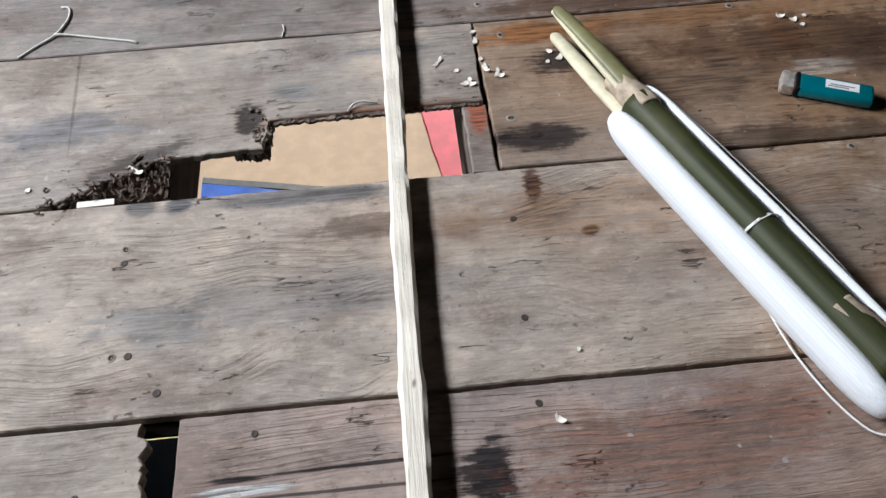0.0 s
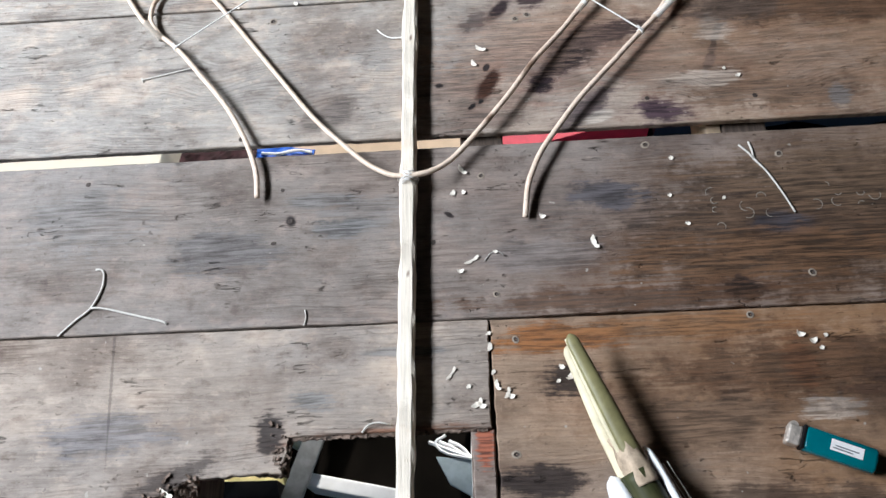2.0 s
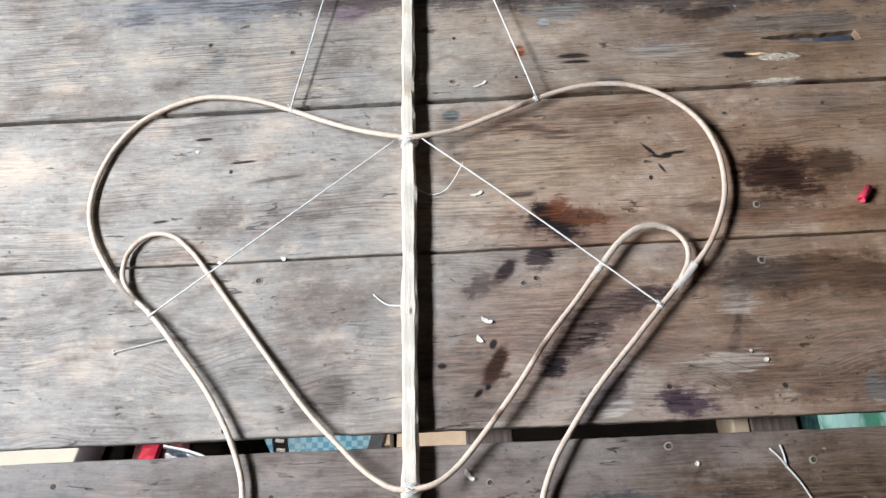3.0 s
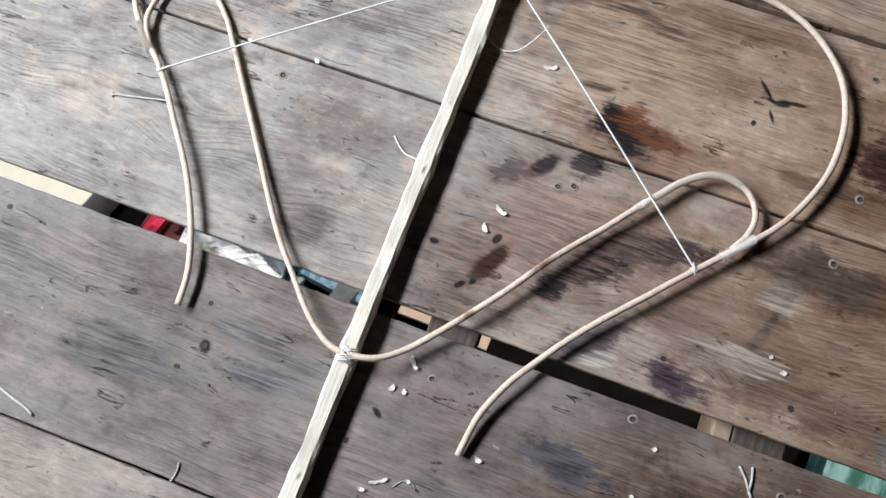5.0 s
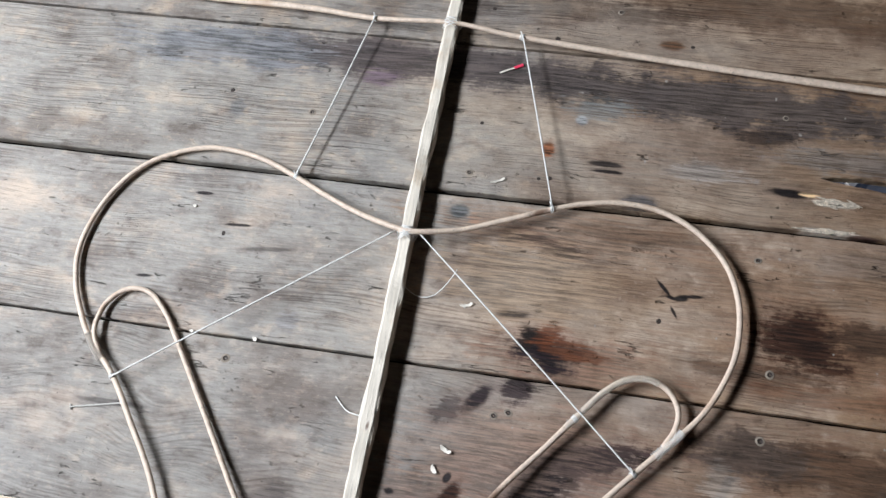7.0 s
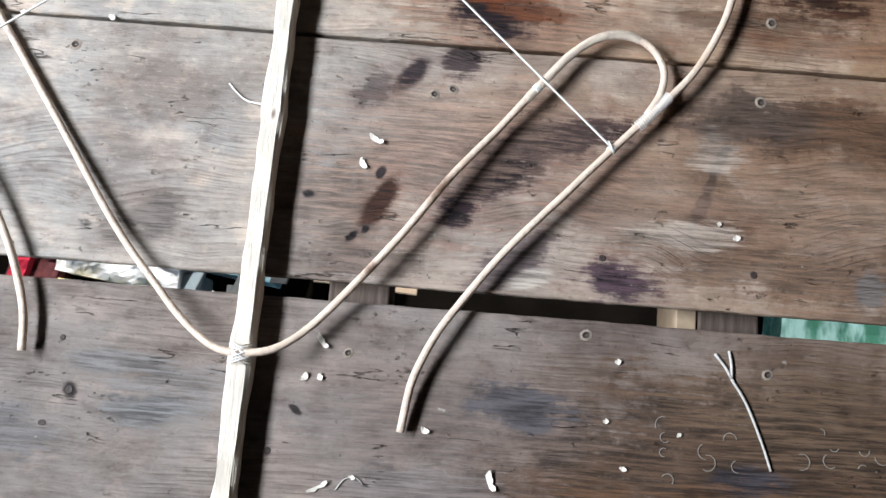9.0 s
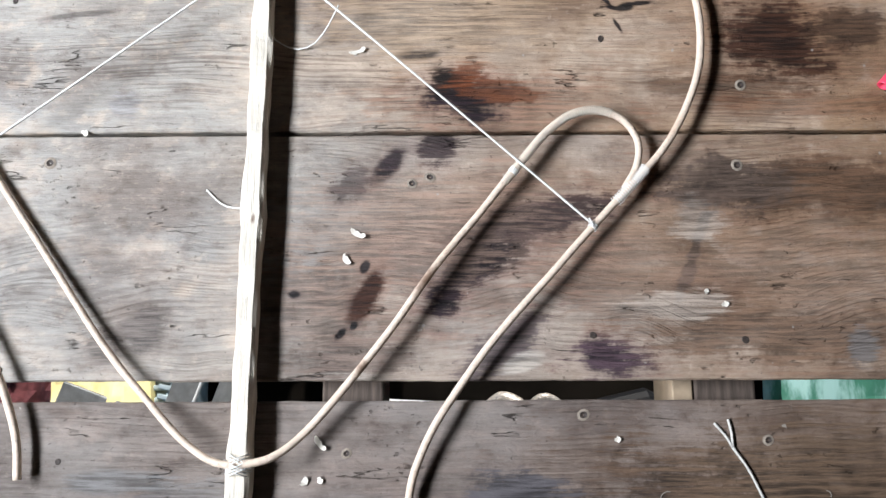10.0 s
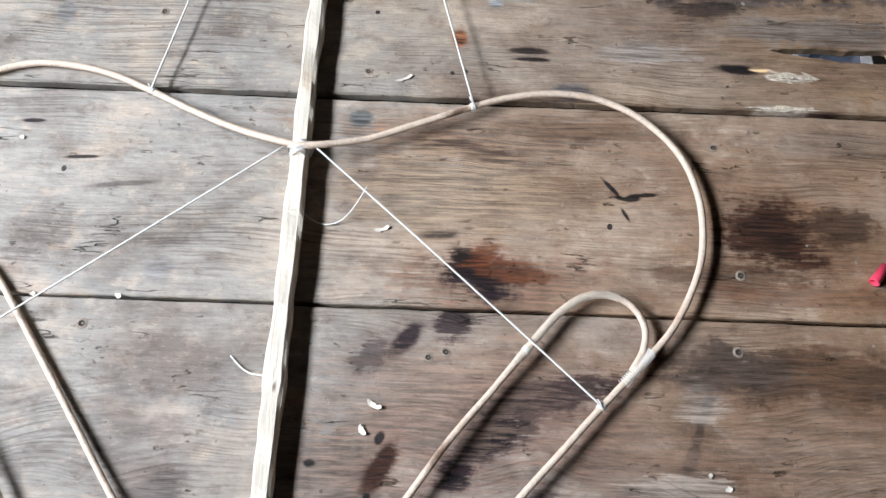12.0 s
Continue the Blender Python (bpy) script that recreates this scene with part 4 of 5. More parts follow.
loose("cut_string", "thin straight piece of white string on the boards", "string", [[(-0.384, 0.149, 0.0012), (-0.360, 0.1545, 0.001), (-0.327, 0.162, 0.001)], [(-0.385, 0.152, 0.001), (-0.383, 0.1465, 0.001)]], 0.0009, group="cut strings")
loose("cut_string", "tiny curled scrap of white string beside the hole", "string", [[(-0.122, -0.268, 0.001), (-0.116, -0.2615, 0.0035), (-0.106, -0.2595, 0.0035), (-0.095, -0.2615, 0.0015)]], 0.0010, group="cut strings")
loose("cut_string", "tiny curled scrap of white string at a board joint", "string", [[(-0.182, -0.160, 0.001), (-0.180, -0.151, 0.0012), (-0.1815, -0.143, 0.0012)]], 0.0008, group="cut strings")
loose("cut_string", "hair-thin scrap of pale thread lying on the boards", "string", [[(0.000, -0.0985, 0.0008), (0.006, -0.0905, 0.0008), (0.014, -0.089, 0.0008), (0.019, -0.093, 0.0008)]], 0.0005, group="cut strings")


def shaving(seed, l, w, curl):
    random.seed(seed)
    bm = bmesh.new()
    rows = []
    for i in range(7):
        u = i / 6 - 0.5
        taper = w * (1 - 0.55 * abs(2 * u) ** 4) * random.uniform(0.55, 1.2)
        z = curl * (2 * u) ** 2 * l * 0.5 + 0.0004
        bend = 1.6 * l * curl * (u * u) + random.uniform(-0.0004, 0.0004)
        rows.append([bm.verts.new((u * l, bend + s * taper, z + t)) for s, t in ((-1, 0), (1, 0.0006), (1, 0.0012), (-1, 0.0006))])
    for a, b in zip(rows, rows[1:]):
        for k in range(4):
            bm.faces.new((a[k], a[(k + 1) % 4], b[(k + 1) % 4], b[k]))
    bm.faces.new(rows[0][::-1])
    bm.faces.new(rows[-1])
    bmesh.ops.recalc_face_normals(bm, faces=bm.faces)
    me = bpy.data.meshes.new("wood_shaving")
    bm.to_mesh(me)
    bm.free()
    me.materials.append(M_SHAVE)
    return me


SHAVES = [shaving(1, 0.013, 0.0021, 0.25), shaving(2, 0.008, 0.0022, 0.35), shaving(3, 0.016, 0.0016, 0.15), shaving(4, 0.005, 0.0018, 0.2)]
random.seed(11)
for x, y, turn, k in (
    (0.006, 0.1645, -25, 0), (-0.0025, 0.1445, -55, 1), (-0.020, 0.007, -50, 0), (-0.030, -0.020, 60, 1), (-0.019, -0.019, -70, 3), (0.061, -0.052, -20, 1), (0.004, 0.314, 18, 2), (0.016, 0.461, 25, 2), (0.111, -0.084, -70, 0), (-0.013, -0.098, 30, 2),
    (-0.025, -0.109, 0, 1), (0.011, -0.089, -15, 3), (0.016, -0.236, 70, 0), (0.019, -0.239, -10, 1), (-0.013, -0.245, 40, 0), (-0.009, -0.247, -20, 1), (-0.021, -0.228, 30, 3), (-0.037, -0.215, 55, 2), (0.068, -0.212, -40, 3), (0.076, -0.222, 50, 1),
    (0.064, -0.226, 30, 3), (0.035, -0.527, 10, 3), (0.013, -0.579, -40, 1), (-0.391, -0.329, 40, 3), (-0.303, -0.318, -30, 0), (-0.316, 0.388, 0, 3), (0.001, -0.190, 80, 1), (0.003, -0.215, 60, 3), (0.006, -0.228, -70, 0), (0.000, -0.176, 20, 3),
    (0.2724, 0.1188, 70, 3), (0.286, 0.109, 10, 3), (0.193, -0.035, 0, 3), (0.247, -0.041, 40, 3), (0.207, -0.068, -20, 3), (0.295, -0.190, -20, 1), (0.306, -0.197, 20, 1), (0.318, -0.192, 50, 3), (0.312, -0.204, 0, 3), (-0.28, 0.246, 10, 3), (-0.21, 0.247, -30, 3), (0.20, 0.009, 0, 3)):
    ob = new("wood_shaving", SHAVES[k])
    ob.matrix_basis = pose(x, y, 0.0002, 0, 0, turn) @ Matrix.Diagonal((random.uniform(0.8, 1.15), random.uniform(0.8, 1.2), 1, 1))
    tagged(ob, "small pale bamboo shaving lying on the dark boards" if k != 3 else "tiny pale wood chip lying on the boards", "wood shaving", "shavings on the floor")
sliver = tagged(mesh_ob("bamboo_offcut", box(bmesh.new(), -0.015, 0.015, -0.0032, 0.0032, 0, 0.0015, pose(-0.334, -0.3455, -0.0045, 0, 4, 5), 0.0004), M_SHAVE), "flat pale bamboo offcut lying in the rotten hole", "offcut")

# pink cap
cap = thing("pink_cap", "small bright pink tapered plastic cap lying on its side", "cap", pose(0.4275, 0.2895, 0.0048, 0, 90, 52) @ Matrix.Diagonal((0.82, 0.82, 0.82, 1)))
prof = [(0.0045, -0.012), (0.0058, 0.011), (0.0058, 0.012), (0.0044, 0.012), (0.0036, -0.008)]
bm = bmesh.new()
rings = [[bm.verts.new((r * math.cos(k * math.pi / 10), r * math.sin(k * math.pi / 10), -z)) for k in range(20)] for r, z in prof]
for a, b in zip(rings, rings[1:]):
    for k in range(20):
        bm.faces.new((a[k], a[(k + 1) % 20], b[(k + 1) % 20], b[k]))
bm.faces.new(rings[0])
bm.faces.new(rings[-1])
part("cap_body", bm, M_PINK, cap, "", True)

# red-ended splinter by the cross spar
stick = thing("matchstick", "thin pale stick with a bright red end", "stick", pose(0.013, 0.6075, 0.0012, 0, 0, 28))
part("stick", sweep(bmesh.new(), [Vector((-0.016, 0, 0)), Vector((0.0, 0, 0)), Vector((0.006, 0, 0))], 0.0011, 0.0009, 6), M_SHAVE, stick)
part("red_end", sweep(bmesh.new(), [Vector((0.002, 0, 0)), Vector((0.006, 0, 0)), Vector((0.013, 0, 0))], 0.0020, 0.0013, 8), M_PINK, stick, "red painted end")

# cigarette lighter
lighter = thing("lighter", "teal see-through plastic cigarette lighter with metal hood and white label", "lighter", pose(0.2985, -0.2975, 0.0065, 0, 0, -22.5) @ Matrix.Diagonal((0.965, 0.97, 1, 1)))
bm = bmesh.new()
sec = []
for k in range(24):
    c, d = math.cos(k * math.pi / 12), math.sin(k * math.pi / 12)
    sec.append((math.copysign(abs(c) ** 0.55, c) * 0.0120, math.copysign(abs(d) ** 0.75, d) * 0.0063))
rings = []
for x, s in ((-0.0235, 0.94), (-0.0225, 1.0), (0.0375, 1.0), (0.0395, 0.95), (0.040, 0.80)):
    rings.append([bm.verts.new((x, yy * s, z * s)) for yy, z in sec])
for a, b in zip(rings, rings[1:]):
    for k in range(24):
        bm.faces.new((a[k], a[(k + 1) % 24], b[(k + 1) % 24], b[k]))
bm.faces.new(rings[0])
bm.faces.new(rings[-1])
part("lighter_body", bm, M_TEAL, lighter, "teal translucent plastic tank", True)
part("lever", box(bmesh.new(), -0.0275, -0.0236, -0.0113, 0.0113, -0.0055, 0.0058, None, 0.001), M_BLACK, lighter, "black plastic collar")
part("metal_hood", box(bmesh.new(), -0.0405, -0.0272, -0.0108, 0.0085, -0.0056, 0.0060, None, 0.0022), M_CHROME, lighter, "worn bare metal hood")
bm = bmesh.new()
ring = [Vector((-0.036, 0.0095 + 0.0035 * math.cos(k * math.pi / 8), 0.0005 + 0.0045 * math.sin(k * math.pi / 8))) for k in range(17)]
part("spark_wheel", sweep(bm, [Vector((-0.036, 0.0075, -0.003)), Vector((-0.036, 0.0075, 0.0045))], 0.0042, 0.0042, 14), M_CHROME, lighter, "small metal wheel")
label = part("label_sticker", box(bmesh.new(), -0.002, 0.027, -0.0042, 0.0062, 0.0063, 0.00665), M_LABEL, lighter, "white paper label")
for x0, x1, yy in ((0.002, 0.023, 0.0008), (0.000, 0.018, -0.0016)):
    part("print_bar", box(bmesh.new(), x0, x1, yy - 0.0006, yy + 0.0006, 0.0066, 0.0068), M_INK, label, "grey printed bar")

# kite line winder: green bamboo with forked ends, white line wound lengthwise
winder = thing("line_winder", "forked green bamboo winder with thick white kite line wound on it", "line winder", pose(0.170, -0.430, 0.0, 0, 0, -156.8 + 180))
L = 0.150
bm = sweep(bmesh.new(), [Vector((0, yy, 0.028)) for yy in np.arange(-0.165, L - 0.02, 0.008)], 0.0150, 0.0165, 20)
part("bamboo_shaft", bm, M_GREEN, winder, "dark green bamboo stem", True)
M_FORK = plain("olive_bamboo", (0.20, 0.185, 0.085), 0.5, 0.2, 60.0, 0.2)
M_FORKIN = plain("pale_bamboo_inside", (0.66, 0.60, 0.42), 0.6, 0.12, 60.0, 0.2)
M_NODE = plain("scraped_node", (0.42, 0.33, 0.24), 0.75, 0.3, 120.0, 0.5)
def tip(t):
    return 1.0 if t < 0.93 else max(0.05, 1 - ((t - 0.93) / 0.07) ** 2) ** 0.5


for sgn in (1, -1):
    up = sweep(bmesh.new(), spline([(0.003, sgn * (L - 0.035), 0.0345), (0.004, sgn * (L + 0.02), 0.0370), (0.005, sgn * (L + 0.070), 0.0365), (0.006, sgn * (L + 0.107), 0.0345)], 0.002), lambda t: (0.0098 - 0.0036 * t) * tip(t), lambda t: (0.0055 - 0.002 * t) * tip(t), 12, 0.06)
    part("prong", up, M_FORK, winder, "olive green bamboo prong", True)
    low = sweep(bmesh.new(), spline([(-0.005, sgn * (L - 0.035), 0.018), (-0.003, sgn * (L + 0.02), 0.014), (0.002, sgn * (L + 0.070), 0.009), (0.005, sgn * (L + 0.105), 0.0060)], 0.002), lambda t: (0.0100 - 0.0036 * t) * tip(t), lambda t: (0.0055 - 0.0015 * t) * tip(t), 12, 0.06)
    rimline = sweep(bmesh.new(), spline([(-0.0055, sgn * (L - 0.020), 0.0335), (-0.0045, sgn * (L + 0.02), 0.0350), (-0.0015, sgn * (L + 0.070), 0.0345), (0.002, sgn * (L + 0.104), 0.0335)], 0.003), lambda t: 0.0030 - 0.001 * t, lambda t: 0.0032 - 0.001 * t, 8, 0.1)
    part("cut_face", rimline, M_FORKIN, winder, "pale cut edge of the prong", True)
    part("prong", low, M_FORKIN, winder, "pale split inner face of the prong", True)
    bm = sweep(bmesh.new(), spline([(0.001, sgn * (L - 0.040), 0.030), (0.002, sgn * (L - 0.025), 0.031), (0.002, sgn * (L - 0.005), 0.030), (0.000, sgn * (L + 0.008), 0.027)], 0.002), lambda t: 0.0136 - 0.004 * t, lambda t: 0.0148 - 0.005 * t, 18, 0.22)
    part("node_collar", bm, M_NODE, winder, "scraped brown bamboo node", True)
def oval(t):
    return max(0.0, 1 - abs(2 * t - 1) ** 10) ** 0.5


bm = sweep(bmesh.new(), [Vector((-0.0195, yy, 0.019)) for yy in np.linspace(-L - 0.036, L - 0.020, 80)], lambda t: 0.0003 + 0.0118 * oval(t), lambda t: 0.0003 + 0.0180 * oval(t), 24)
part("wound_line", bm, M_BUNDLE, winder, "thick white bundle of wound line", True)
bm = sweep(bmesh.new(), [Vector((0.0190, yy, 0.022)) for yy in np.linspace(-L - 0.015, L - 0.010, 70)], lambda t: 0.0003 + 0.0058 * oval(t), lambda t: 0.0003 + 0.0165 * oval(t), 20)
part("wound_line", bm, M_BUNDLE, winder, "thinner white bundle of wound line", True)
for r, off in ((0.0007, 0.0), (0.0006, 0.004)):
    part("loose_strand", sweep(bmesh.new(), spline([(0.026 + off, L - 0.03, 0.024), (0.029 + off, 0.05, 0.026), (0.028 + off, -0.08, 0.026), (0.020, -L - 0.01, 0.024)]), r, r, 6), M_STRING, winder, "loose white strand")
part("loose_strand", sweep(bmesh.new(), spline([(-0.028, -0.08, 0.008), (-0.033, -0.115, 0.004), (-0.034, -0.155, 0.003), (-0.028, -0.186, 0.004), (-0.012, -0.196, 0.008)]), 0.0008, 0.0008, 6), M_STRING, winder, "loose white strand")
a = [Vector((0, -0.030, 0.028)), Vector((0, -0.0285, 0.028)), Vector((0, -0.027, 0.028))]
part("tie_ring", coil(a, 0, 1.99, 0.0169, 2, 0.0007), M_STRING, winder, "white thread ring")

# faint curled shavings scattered by the frayed string
bm = bmesh.new()
random.seed(5)
for k in range(15):
    cx, cy, r, a0 = random.uniform(0.235, 0.40), random.gauss(-0.052, 0.012), random.uniform(0.003, 0.006), random.uniform(0, 6)
    sweep(bm, [Vector((cx + r * math.cos(a0 + a), cy + r * math.sin(a0 + a), 0.0006)) for a in np.linspace(0, random.uniform(2, 4), 9)], 0.0004, 0.0003, 4)
tagged(mesh_ob("thread_curls", bm, plain("dusty_curl", (0.30, 0.27, 0.23), 0.8, 0.2, 300.0, 0.0)), "faint dusty curls of fine shaving on the boards", "curled shavings", kind="stuff")

# ---- things lying on the ground under the floor, seen through the gap and the hole ----
G = -1.02


def prism(outline, z0, z1):
    return slab(outline, z1 - z0, z1, 0.002)


def bar(x0, y0, x1, y1, w, z0, z1):
    d = Vector((x1 - x0, y1 - y0, 0))
    return box(bmesh.new(), 0, d.length, -w / 2, w / 2, z0, z1, pose(x0, y0, 0, 0, 0, math.degrees(math.atan2(d.y, d.x))), 0.003)


card = thing("cardboard_sheet", "flattened brown cardboard sheet lying on the ground", "cardboard", pose(-0.2, 0.6, G))
bm = bmesh.new()
bm = prism([(x + 0.2, y - 0.6) for x, y in wobble([(-0.62, 0.44), (-0.16, 0.36), (-0.17, 0.15), (0.02, 0.14), (0.035, 0.42), (-0.02, 0.72), (-0.05, 1.0), (-0.64, 1.0)], 0.05, 0.004, 1.0)], 0.105, 0.112)
part("card_face", bm, M_CARD, card)
for x, y in ((0.0, -0.35), (-0.35, 0.3), (0.1, 0.3)):
    part("card_flap", box(bmesh.new(), x - 0.02, x + 0.02, y - 0.02, y + 0.02, 0, 0.106), M_CARD, card)
red = thing("red_carton", "bright red flat carton lying on the ground", "carton", pose(0.18, 0.65, G))
part("carton_body", prism([(x - 0.18, y - 0.65) for x, y in wobble([(0.005, 0.425), (0.06, 0.425), (0.10, 0.58), (0.40, 0.64), (0.38, 1.0), (-0.085, 1.0), (-0.035, 0.70)], 0.04, 0.004, 2.0)], 0.0, 0.116), M_RED, red)
M_BINDING = plain("dark_binding", (0.055, 0.06, 0.065), 0.6, 0.25, 60.0, 0.2)
mat = thing("checked_mat", "blue and white checked woven mat with a deep blue border", "mat", pose(-0.36, 0.33, G))
part("mat_face", sheet([(-0.030, -0.17, 0.125), (0.115, -0.19, 0.125), (0.185, 0.025, 0.135), (-0.165, 0.095, 0.135)], 24, 18, 0.006, 0.10, 1.0), M_MAT, mat)
part("border", sheet([(-0.165, 0.082, 0.1385), (0.175, 0.010, 0.1385), (0.188, 0.045, 0.1385), (-0.165, 0.119, 0.1385)], 24, 2, 0.003, 0.012, 2.0), M_BLUE, mat, "deep blue border band")
part("binding", sheet([(-0.165, 0.120, 0.1385), (0.186, 0.046, 0.1385), (0.193, 0.062, 0.136), (-0.165, 0.139, 0.136)], 24, 1, 0.002, 0.012, 2.5), M_BINDING, mat, "dark grey edge binding")
part("binding", sheet([(0.115, -0.19, 0.134), (0.145, -0.19, 0.134), (0.205, 0.045, 0.1395), (0.176, 0.02, 0.1395)], 3, 10, 0.002, 0.012, 2.5), M_BINDING, mat, "dark grey edge binding")

part("slotted_edge", bar(-0.050, -0.020, -0.030, -0.160, 0.030, 0.131, 0.1385), M_BLACK, mat, "black slotted edge strip")
for k in range(7):
    part("slot", box(bmesh.new(), -0.009, 0.009, -0.0035, 0.0035, 0.1385, 0.1405, pose(-0.0485 + 0.0026 * k, -0.032 - 0.0190 * k, 0, 0, 0, -8), 0.0008), M_CHROME, mat, "pale metal slot")
film_bag = thing("clear_bag", "crumpled milky see-through plastic bag on the ground", "plastic bag", pose(-0.53, 0.19, G))
part("bag_body", sheet([(-0.11, -0.055, 0.115), (0.115, -0.085, 0.115), (0.120, -0.015, 0.13), (-0.105, 0.050, 0.13)], 30, 14, 0.016, 0.10, 21.0, 26.0), M_WHITE, film_bag)
part("folded_rim", sweep(bmesh.new(), spline([(-0.11, 0.052, 0.132), (-0.05, 0.035, 0.140), (0.005, 0.0125, 0.138), (0.06, -0.002, 0.139), (0.122, -0.018, 0.134)]), 0.004, 0.005, 7, 0.2), M_WHITE, film_bag, "bright folded rim")

blue_bag = thing("blue_bag", "small crumpled bright blue plastic bag on the cardboard", "plastic bag", pose(-0.45, 0.595, G + 0.112))
part("bag_body", sheet([(-0.075, -0.028, 0.010), (0.060, -0.010, 0.006), (0.064, 0.010, 0.006), (-0.070, 0.030, 0.010)], 26, 10, 0.008, 0.006, 31.0, 40.0), M_BLUE, blue_bag)
part("fold", sweep(bmesh.new(), spline([(-0.060, 0.002, 0.014), (-0.02, -0.004, 0.016), (0.02, 0.004, 0.014), (0.058, 0.0, 0.010)]), 0.004, 0.003, 6, 0.3), M_WHITE, blue_bag, "white printed fold")
rag = thing("maroon_rag", "dark maroon rag lying on the cardboard edge", "rag", pose(-0.61, 0.595, G + 0.112))
part("rag_body", sheet([(-0.095, -0.030, 0.012), (0.085, -0.028, 0.010), (0.083, 0.032, 0.010), (-0.09, 0.030, 0.012)], 18, 8, 0.010, 0.009, 33.0, 30.0), plain("blackish_maroon", (0.035, 0.010, 0.012), 0.9, 0.5, 60.0, 0.3), rag)

sack = thing("yellow_sack", "crumpled bright yellow plastic sack", "sack", pose(-0.53, -0.015, G))
bm = sheet([(-0.09, -0.170, 0.115), (0.105, -0.170, 0.12), (0.075, 0.128, 0.125), (-0.10, 0.135, 0.12)], 30, 36, 0.022, 0.11, 11.0, 11.0)
part("sack_body", bm, M_YELLOW, sack)

frame_thing = thing("metal_stand", "grey flat-bar metal stand lying on the ground", "metal stand", pose(-0.35, 0.0, G))


part("bar", bar(-0.096, -0.34, 0.08, 0.17, 0.042, 0.135, 0.145), M_STEEL, frame_thing)
part("bar", bar(-0.26, 0.065, 0.0, -0.03, 0.04, 0.122, 0.134), M_STEEL, frame_thing)
part("bar", bar(-0.08, 0.02, -0.02, 0.17, 0.02, 0.10, 0.12), M_PLASTIC, frame_thing)
part("leg", box(bmesh.new(), -0.085, -0.055, -0.28, -0.24, 0.0, 0.135), M_STEEL, frame_thing)
part("leg", box(bmesh.new(), 0.03, 0.06, 0.10, 0.13, 0.0, 0.135), M_STEEL, frame_thing)
part("bolt", sweep(bmesh.new(), [Vector((-0.015, -0.03, 0.13)), Vector((-0.015, -0.03, 0.153))], 0.009, 0.009, 6), M_BLACK, frame_thing)
tray = thing("blue_grey_crate", "blue-grey plastic crate with a slotted rim", "crate", pose(-0.45, 0.09, G))
part("crate_body", box(bmesh.new(), -0.03, 0.07, -0.05, 0.06, 0.0, 0.095, None, 0.006), M_PLASTIC, tray)
for k in range(5):
    part("rib", box(bmesh.new(), -0.026, 0.02, -0.046 + k * 0.022, -0.036 + k * 0.022, 0.095, 0.108, None, 0.003), M_PLASTIC, tray)
lid = slab([(x + 0.45, y - 0.09) for x, y in ((-0.401, 0.1115), (-0.348, 0.1165), (-0.390, 0.0018), (-0.432, 0.0152))], 0.01, 0.128)
part("lid", lid, M_STEEL, tray, "dull grey lid panel")
# highlight on the lid's right edge, built as a white strip
part("lid_glint", bar(0.104, 0.028, 0.062, -0.088, 0.005, 0.118, 0.131), M_WHITE, tray, "white strip for the highlight along the lid edge")
for k in range(6):
    part("comb_tooth", box(bmesh.new(), 0.003, 0.028, -0.006, 0.003, 0.108, 0.124, pose(0.006 + 0.001 * k, -0.066 + 0.0175 * k, 0, 0, 0, -14), 0.002), M_PLASTIC, tray)
pan = thing("glazed_basin", "pale blue-white plastic basin with a curved rim", "basin", pose(-0.405, -0.03, G))
rim = [Vector((0.045 * math.cos(t), 0.045 * math.sin(t), 0.118)) for t in np.linspace(0, 2 * math.pi, 40)]
part("rim", sweep(bmesh.new(), rim, 0.006, 0.005, 8), M_WHITE, pan, "", True)
part("basin_body", sweep(bmesh.new(), [Vector((0, 0, 0.0)), Vector((0, 0, 0.05)), Vector((0, 0, 0.113))], 0.044, 0.044, 24), M_PLASTIC, pan)

panel = thing("plastic_sheet", "broken white plastic sheet lying on the ground", "plastic sheet", pose(0.04, -0.05, G))
part("panel_face", sheet([(-0.09, -0.15, 0.118), (0.09, -0.15, 0.11), (0.11, 0.09, 0.115), (-0.08, 0.10, 0.122)], 10, 12, 0.006, 0.10, 3.0), M_WHITE, panel)
for k in range(3):
    part("curved_strip", sweep(bmesh.new(), spline([(-0.17 + k * 0.02, -0.035, 0.10), (-0.13 + k * 0.015, -0.055, 0.112), (-0.08 + k * 0.01, -0.075 - k * 0.02, 0.12)]), 0.004, 0.004, 6), M_WHITE, panel, "thin white curved strip")
part("corner_plate", slab([(x - 0.04, y + 0.05) for x, y in ((-0.115, -0.122), (-0.046, -0.130), (-0.046, -0.200), (-0.088, -0.176))], 0.006, 0.140), M_PLASTIC, panel, "pale grey corner plate")
part("bent_wire", sweep(bmesh.new(), spline([(-0.135, -0.030, 0.135), (-0.155, -0.045, 0.138), (-0.135, -0.066, 0.141), (-0.085, -0.079, 0.143)]), 0.003, 0.003, 6), M_WHITE, panel, "white bent wire")
lath = thing("white_lath", "narrow white plastic lath on the ground", "lath", pose(-0.28, -0.17, G))
part("lath_body", box(bmesh.new(), -0.10, 0.10, -0.014, 0.014, 0, 0.10, pose(0, 0, 0, 0, 0, -12), 0.003), M_WHITE, lath)
pipe = thing("hooked_pipe", "shiny bent metal pipe with a hook", "pipe", pose(0.20, 0.03, G))
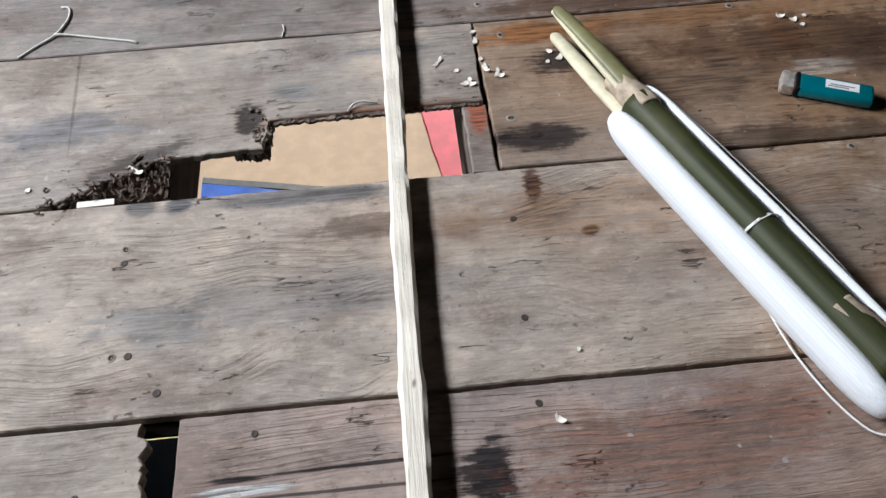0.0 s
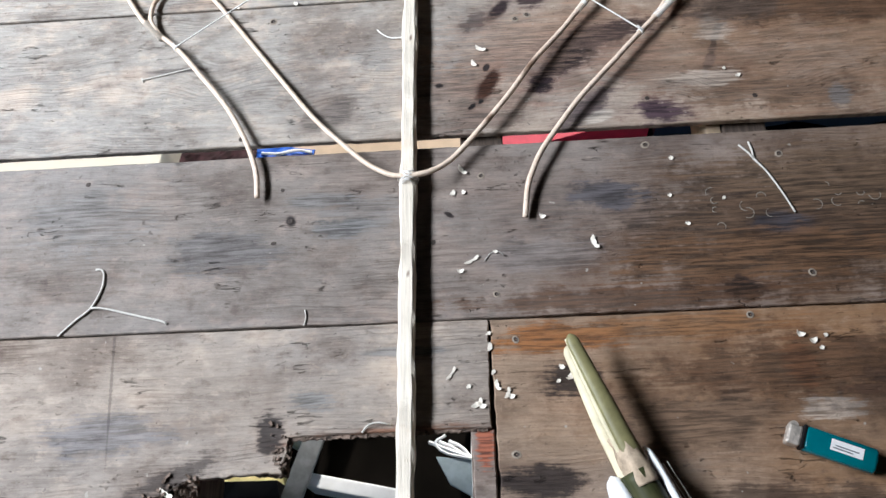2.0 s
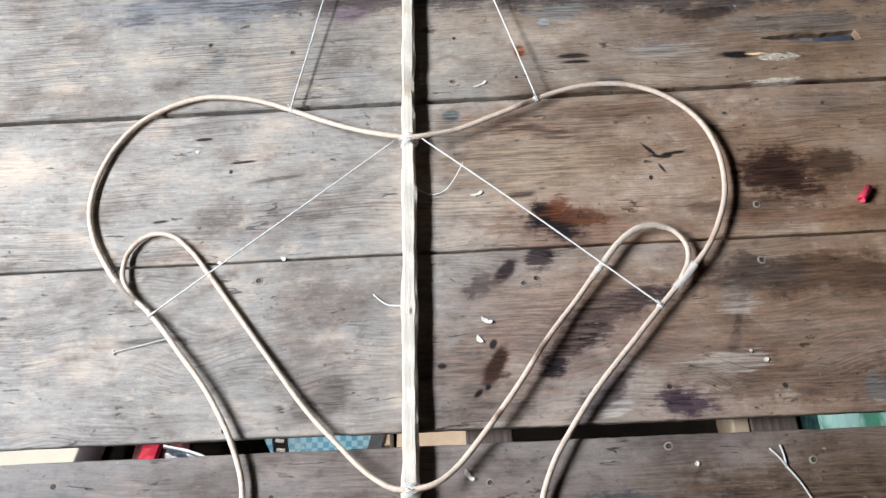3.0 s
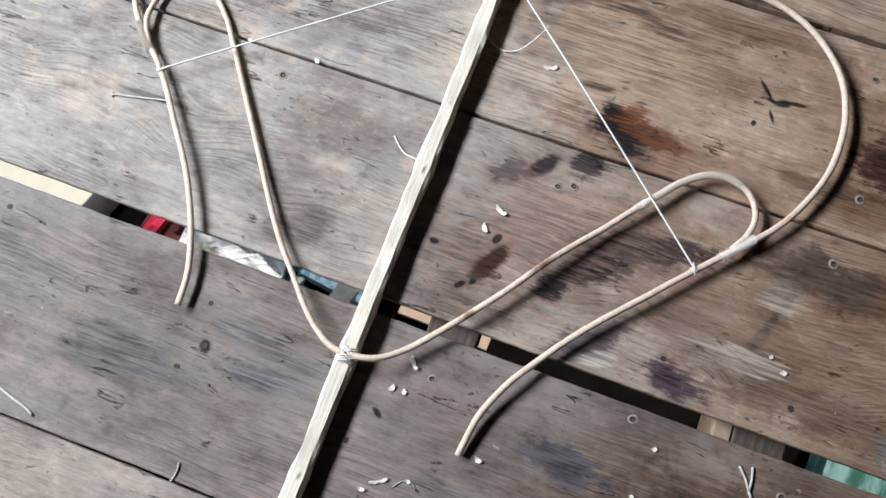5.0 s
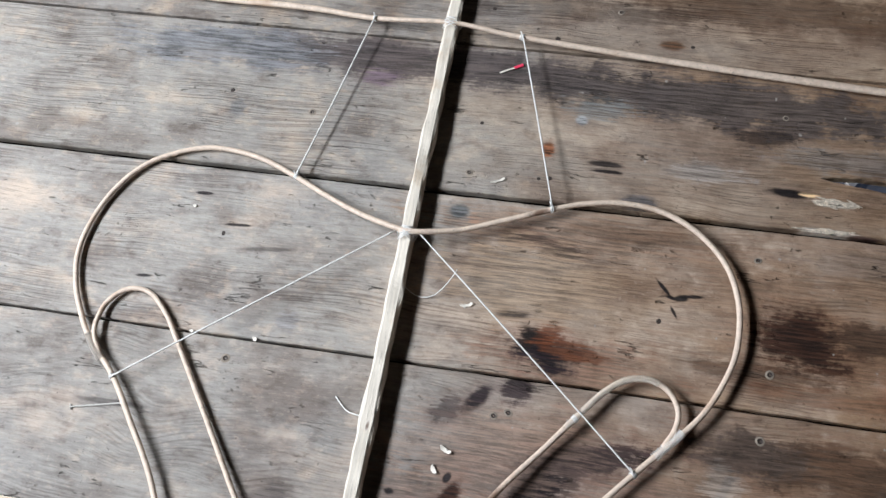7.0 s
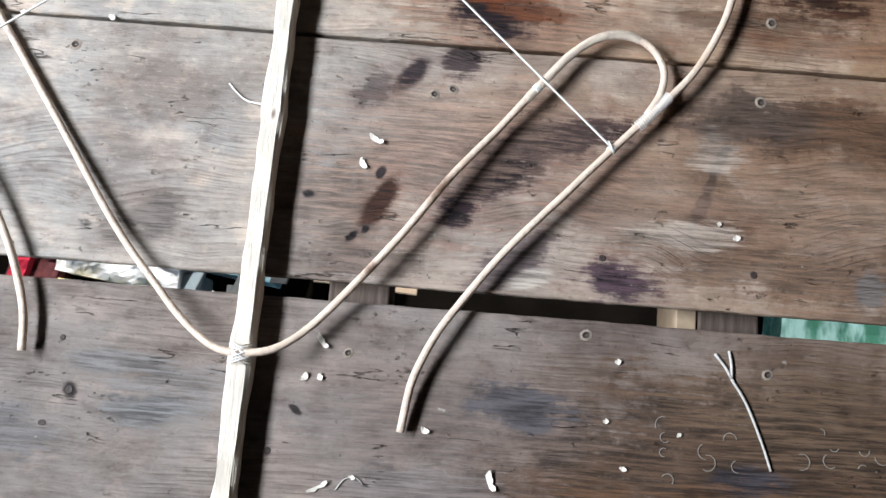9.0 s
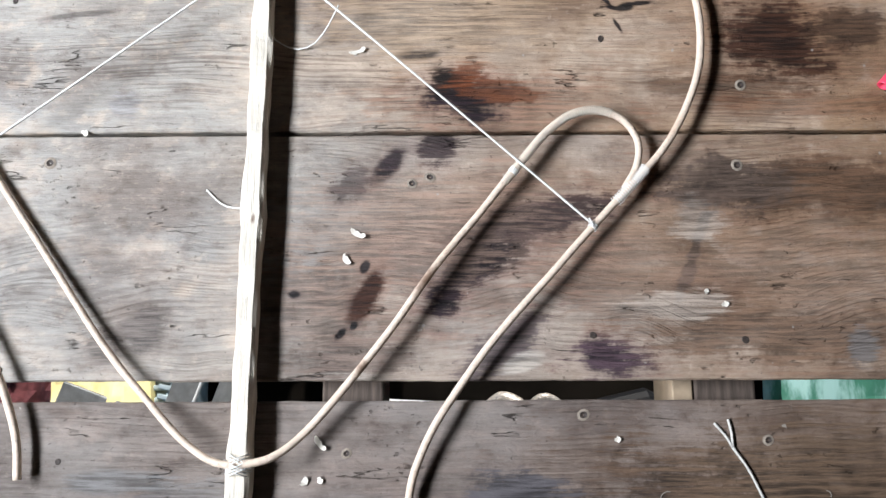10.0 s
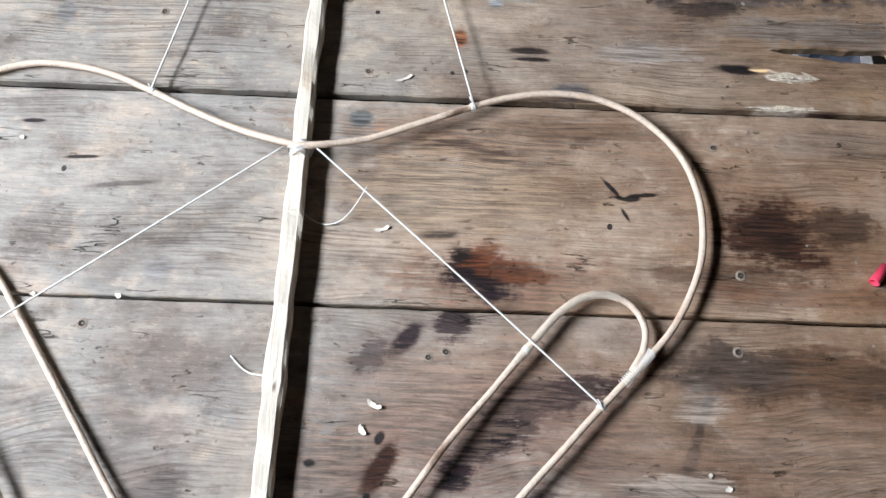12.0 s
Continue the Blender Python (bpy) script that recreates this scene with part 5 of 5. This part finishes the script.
part("tube", sweep(bmesh.new(), spline([(-0.05, 0.0, 0.10), (-0.02, 0.02, 0.12), (0.015, 0.0, 0.125), (0.01, -0.035, 0.12), (-0.02, -0.03, 0.11)]), 0.012, 0.012, 10), M_CHROME, pipe, "", True)
part("tube", sweep(bmesh.new(), spline([(0.0, -0.05, 0.01), (0.05, 0.02, 0.10), (0.11, -0.01, 0.06), (0.16, -0.05, 0.01)]), 0.008, 0.008, 10), M_CHROME, pipe, "", True)
glass = thing("green_sheet", "wavy translucent green roofing sheet", "roofing sheet", pose(0.9, 0.05, G))
part("sheet_body", sheet([(-0.23, -0.25, 0.10), (0.25, -0.25, 0.10), (0.25, 0.25, 0.11), (-0.20, 0.25, 0.11)], 24, 12, 0.02, 0.09, 4.0, 14.0), M_GLASS, glass)
bottle = thing("dark_bottle", "small dark bottle with white scraps on the ground", "bottle", pose(0.44, 0.02, G))
part("bottle_body", sweep(bmesh.new(), [Vector((-0.07, 0, 0.03)), Vector((0.02, 0.02, 0.03)), Vector((0.04, 0.025, 0.03))], lambda t: 0.03 if t < 0.8 else 0.012, lambda t: 0.03 if t < 0.8 else 0.012, 14), M_BLACK, bottle)
part("cap", sweep(bmesh.new(), [Vector((0.042, 0.025, 0.03)), Vector((0.06, 0.03, 0.03))], 0.014, 0.014, 12), M_WHITE, bottle, "white cap")
board = thing("cream_board", "long cream painted board lying on the ground", "board", pose(-1.0, 0.45, G))
part("board_body", prism(wobble([(-0.30, -0.48), (0.10, -0.44), (0.235, 0.0), (0.26, 0.50), (-0.32, 0.50)], 0.06, 0.004, 6.0), 0.0, 0.115), M_CREAM, board)
bag = thing("white_bag", "small crumpled white plastic bag", "bag", pose(-0.715, 0.40, G))
part("bag_body", sheet([(-0.03, -0.06, 0.11), (0.03, -0.06, 0.11), (0.03, 0.06, 0.12), (-0.025, 0.06, 0.12)], 10, 12, 0.03, 0.10, 7.0, 22.0), M_WHITE, bag)
cloth = thing("maroon_cloth", "crumpled dark maroon cloth with red folds", "cloth", pose(-0.70, 0.2, G))
part("cloth_body", sheet([(-0.09, -0.20, 0.06), (0.05, -0.20, 0.08), (0.10, 0.24, 0.08), (0.03, 0.24, 0.08)], 14, 26, 0.03, 0.05, 8.0, 20.0), M_MAROON, cloth)
part("red_fold", sheet([(-0.04, -0.10, 0.10), (-0.01, -0.10, 0.105), (0.09, 0.23, 0.105), (0.055, 0.23, 0.10)], 4, 20, 0.015, 0.02, 9.0, 20.0), M_RED, cloth, "bright red fold")
teal = thing("blue_tarpaulin", "dark blue crumpled tarpaulin on the ground", "tarpaulin", pose(0.62, 0.95, G))
part("tarp_body", sheet([(-0.2, -0.3, 0.08), (0.4, -0.3, 0.08), (0.4, 0.4, 0.08), (-0.2, 0.4, 0.08)], 24, 24, 0.04, 0.05, 5.0, 9.0), plain("blue_tarp", (0.014, 0.022, 0.045), 0.5, 0.3, 20.0, 0.2), teal)

# made-up black sheet, added so the hole at lower left looks unlit
filler = thing("black_filler", "black sheet added under the hole to keep it dark", "rubber mat", pose(-0.62, -0.32, G))
part("filler_body", sheet([(-0.22, -0.18, 0.12), (0.26, -0.18, 0.13), (0.20, 0.160, 0.155), (-0.22, 0.165, 0.155)], 16, 12, 0.012, 0.10, 12.0, 9.0), M_BLACK, filler)
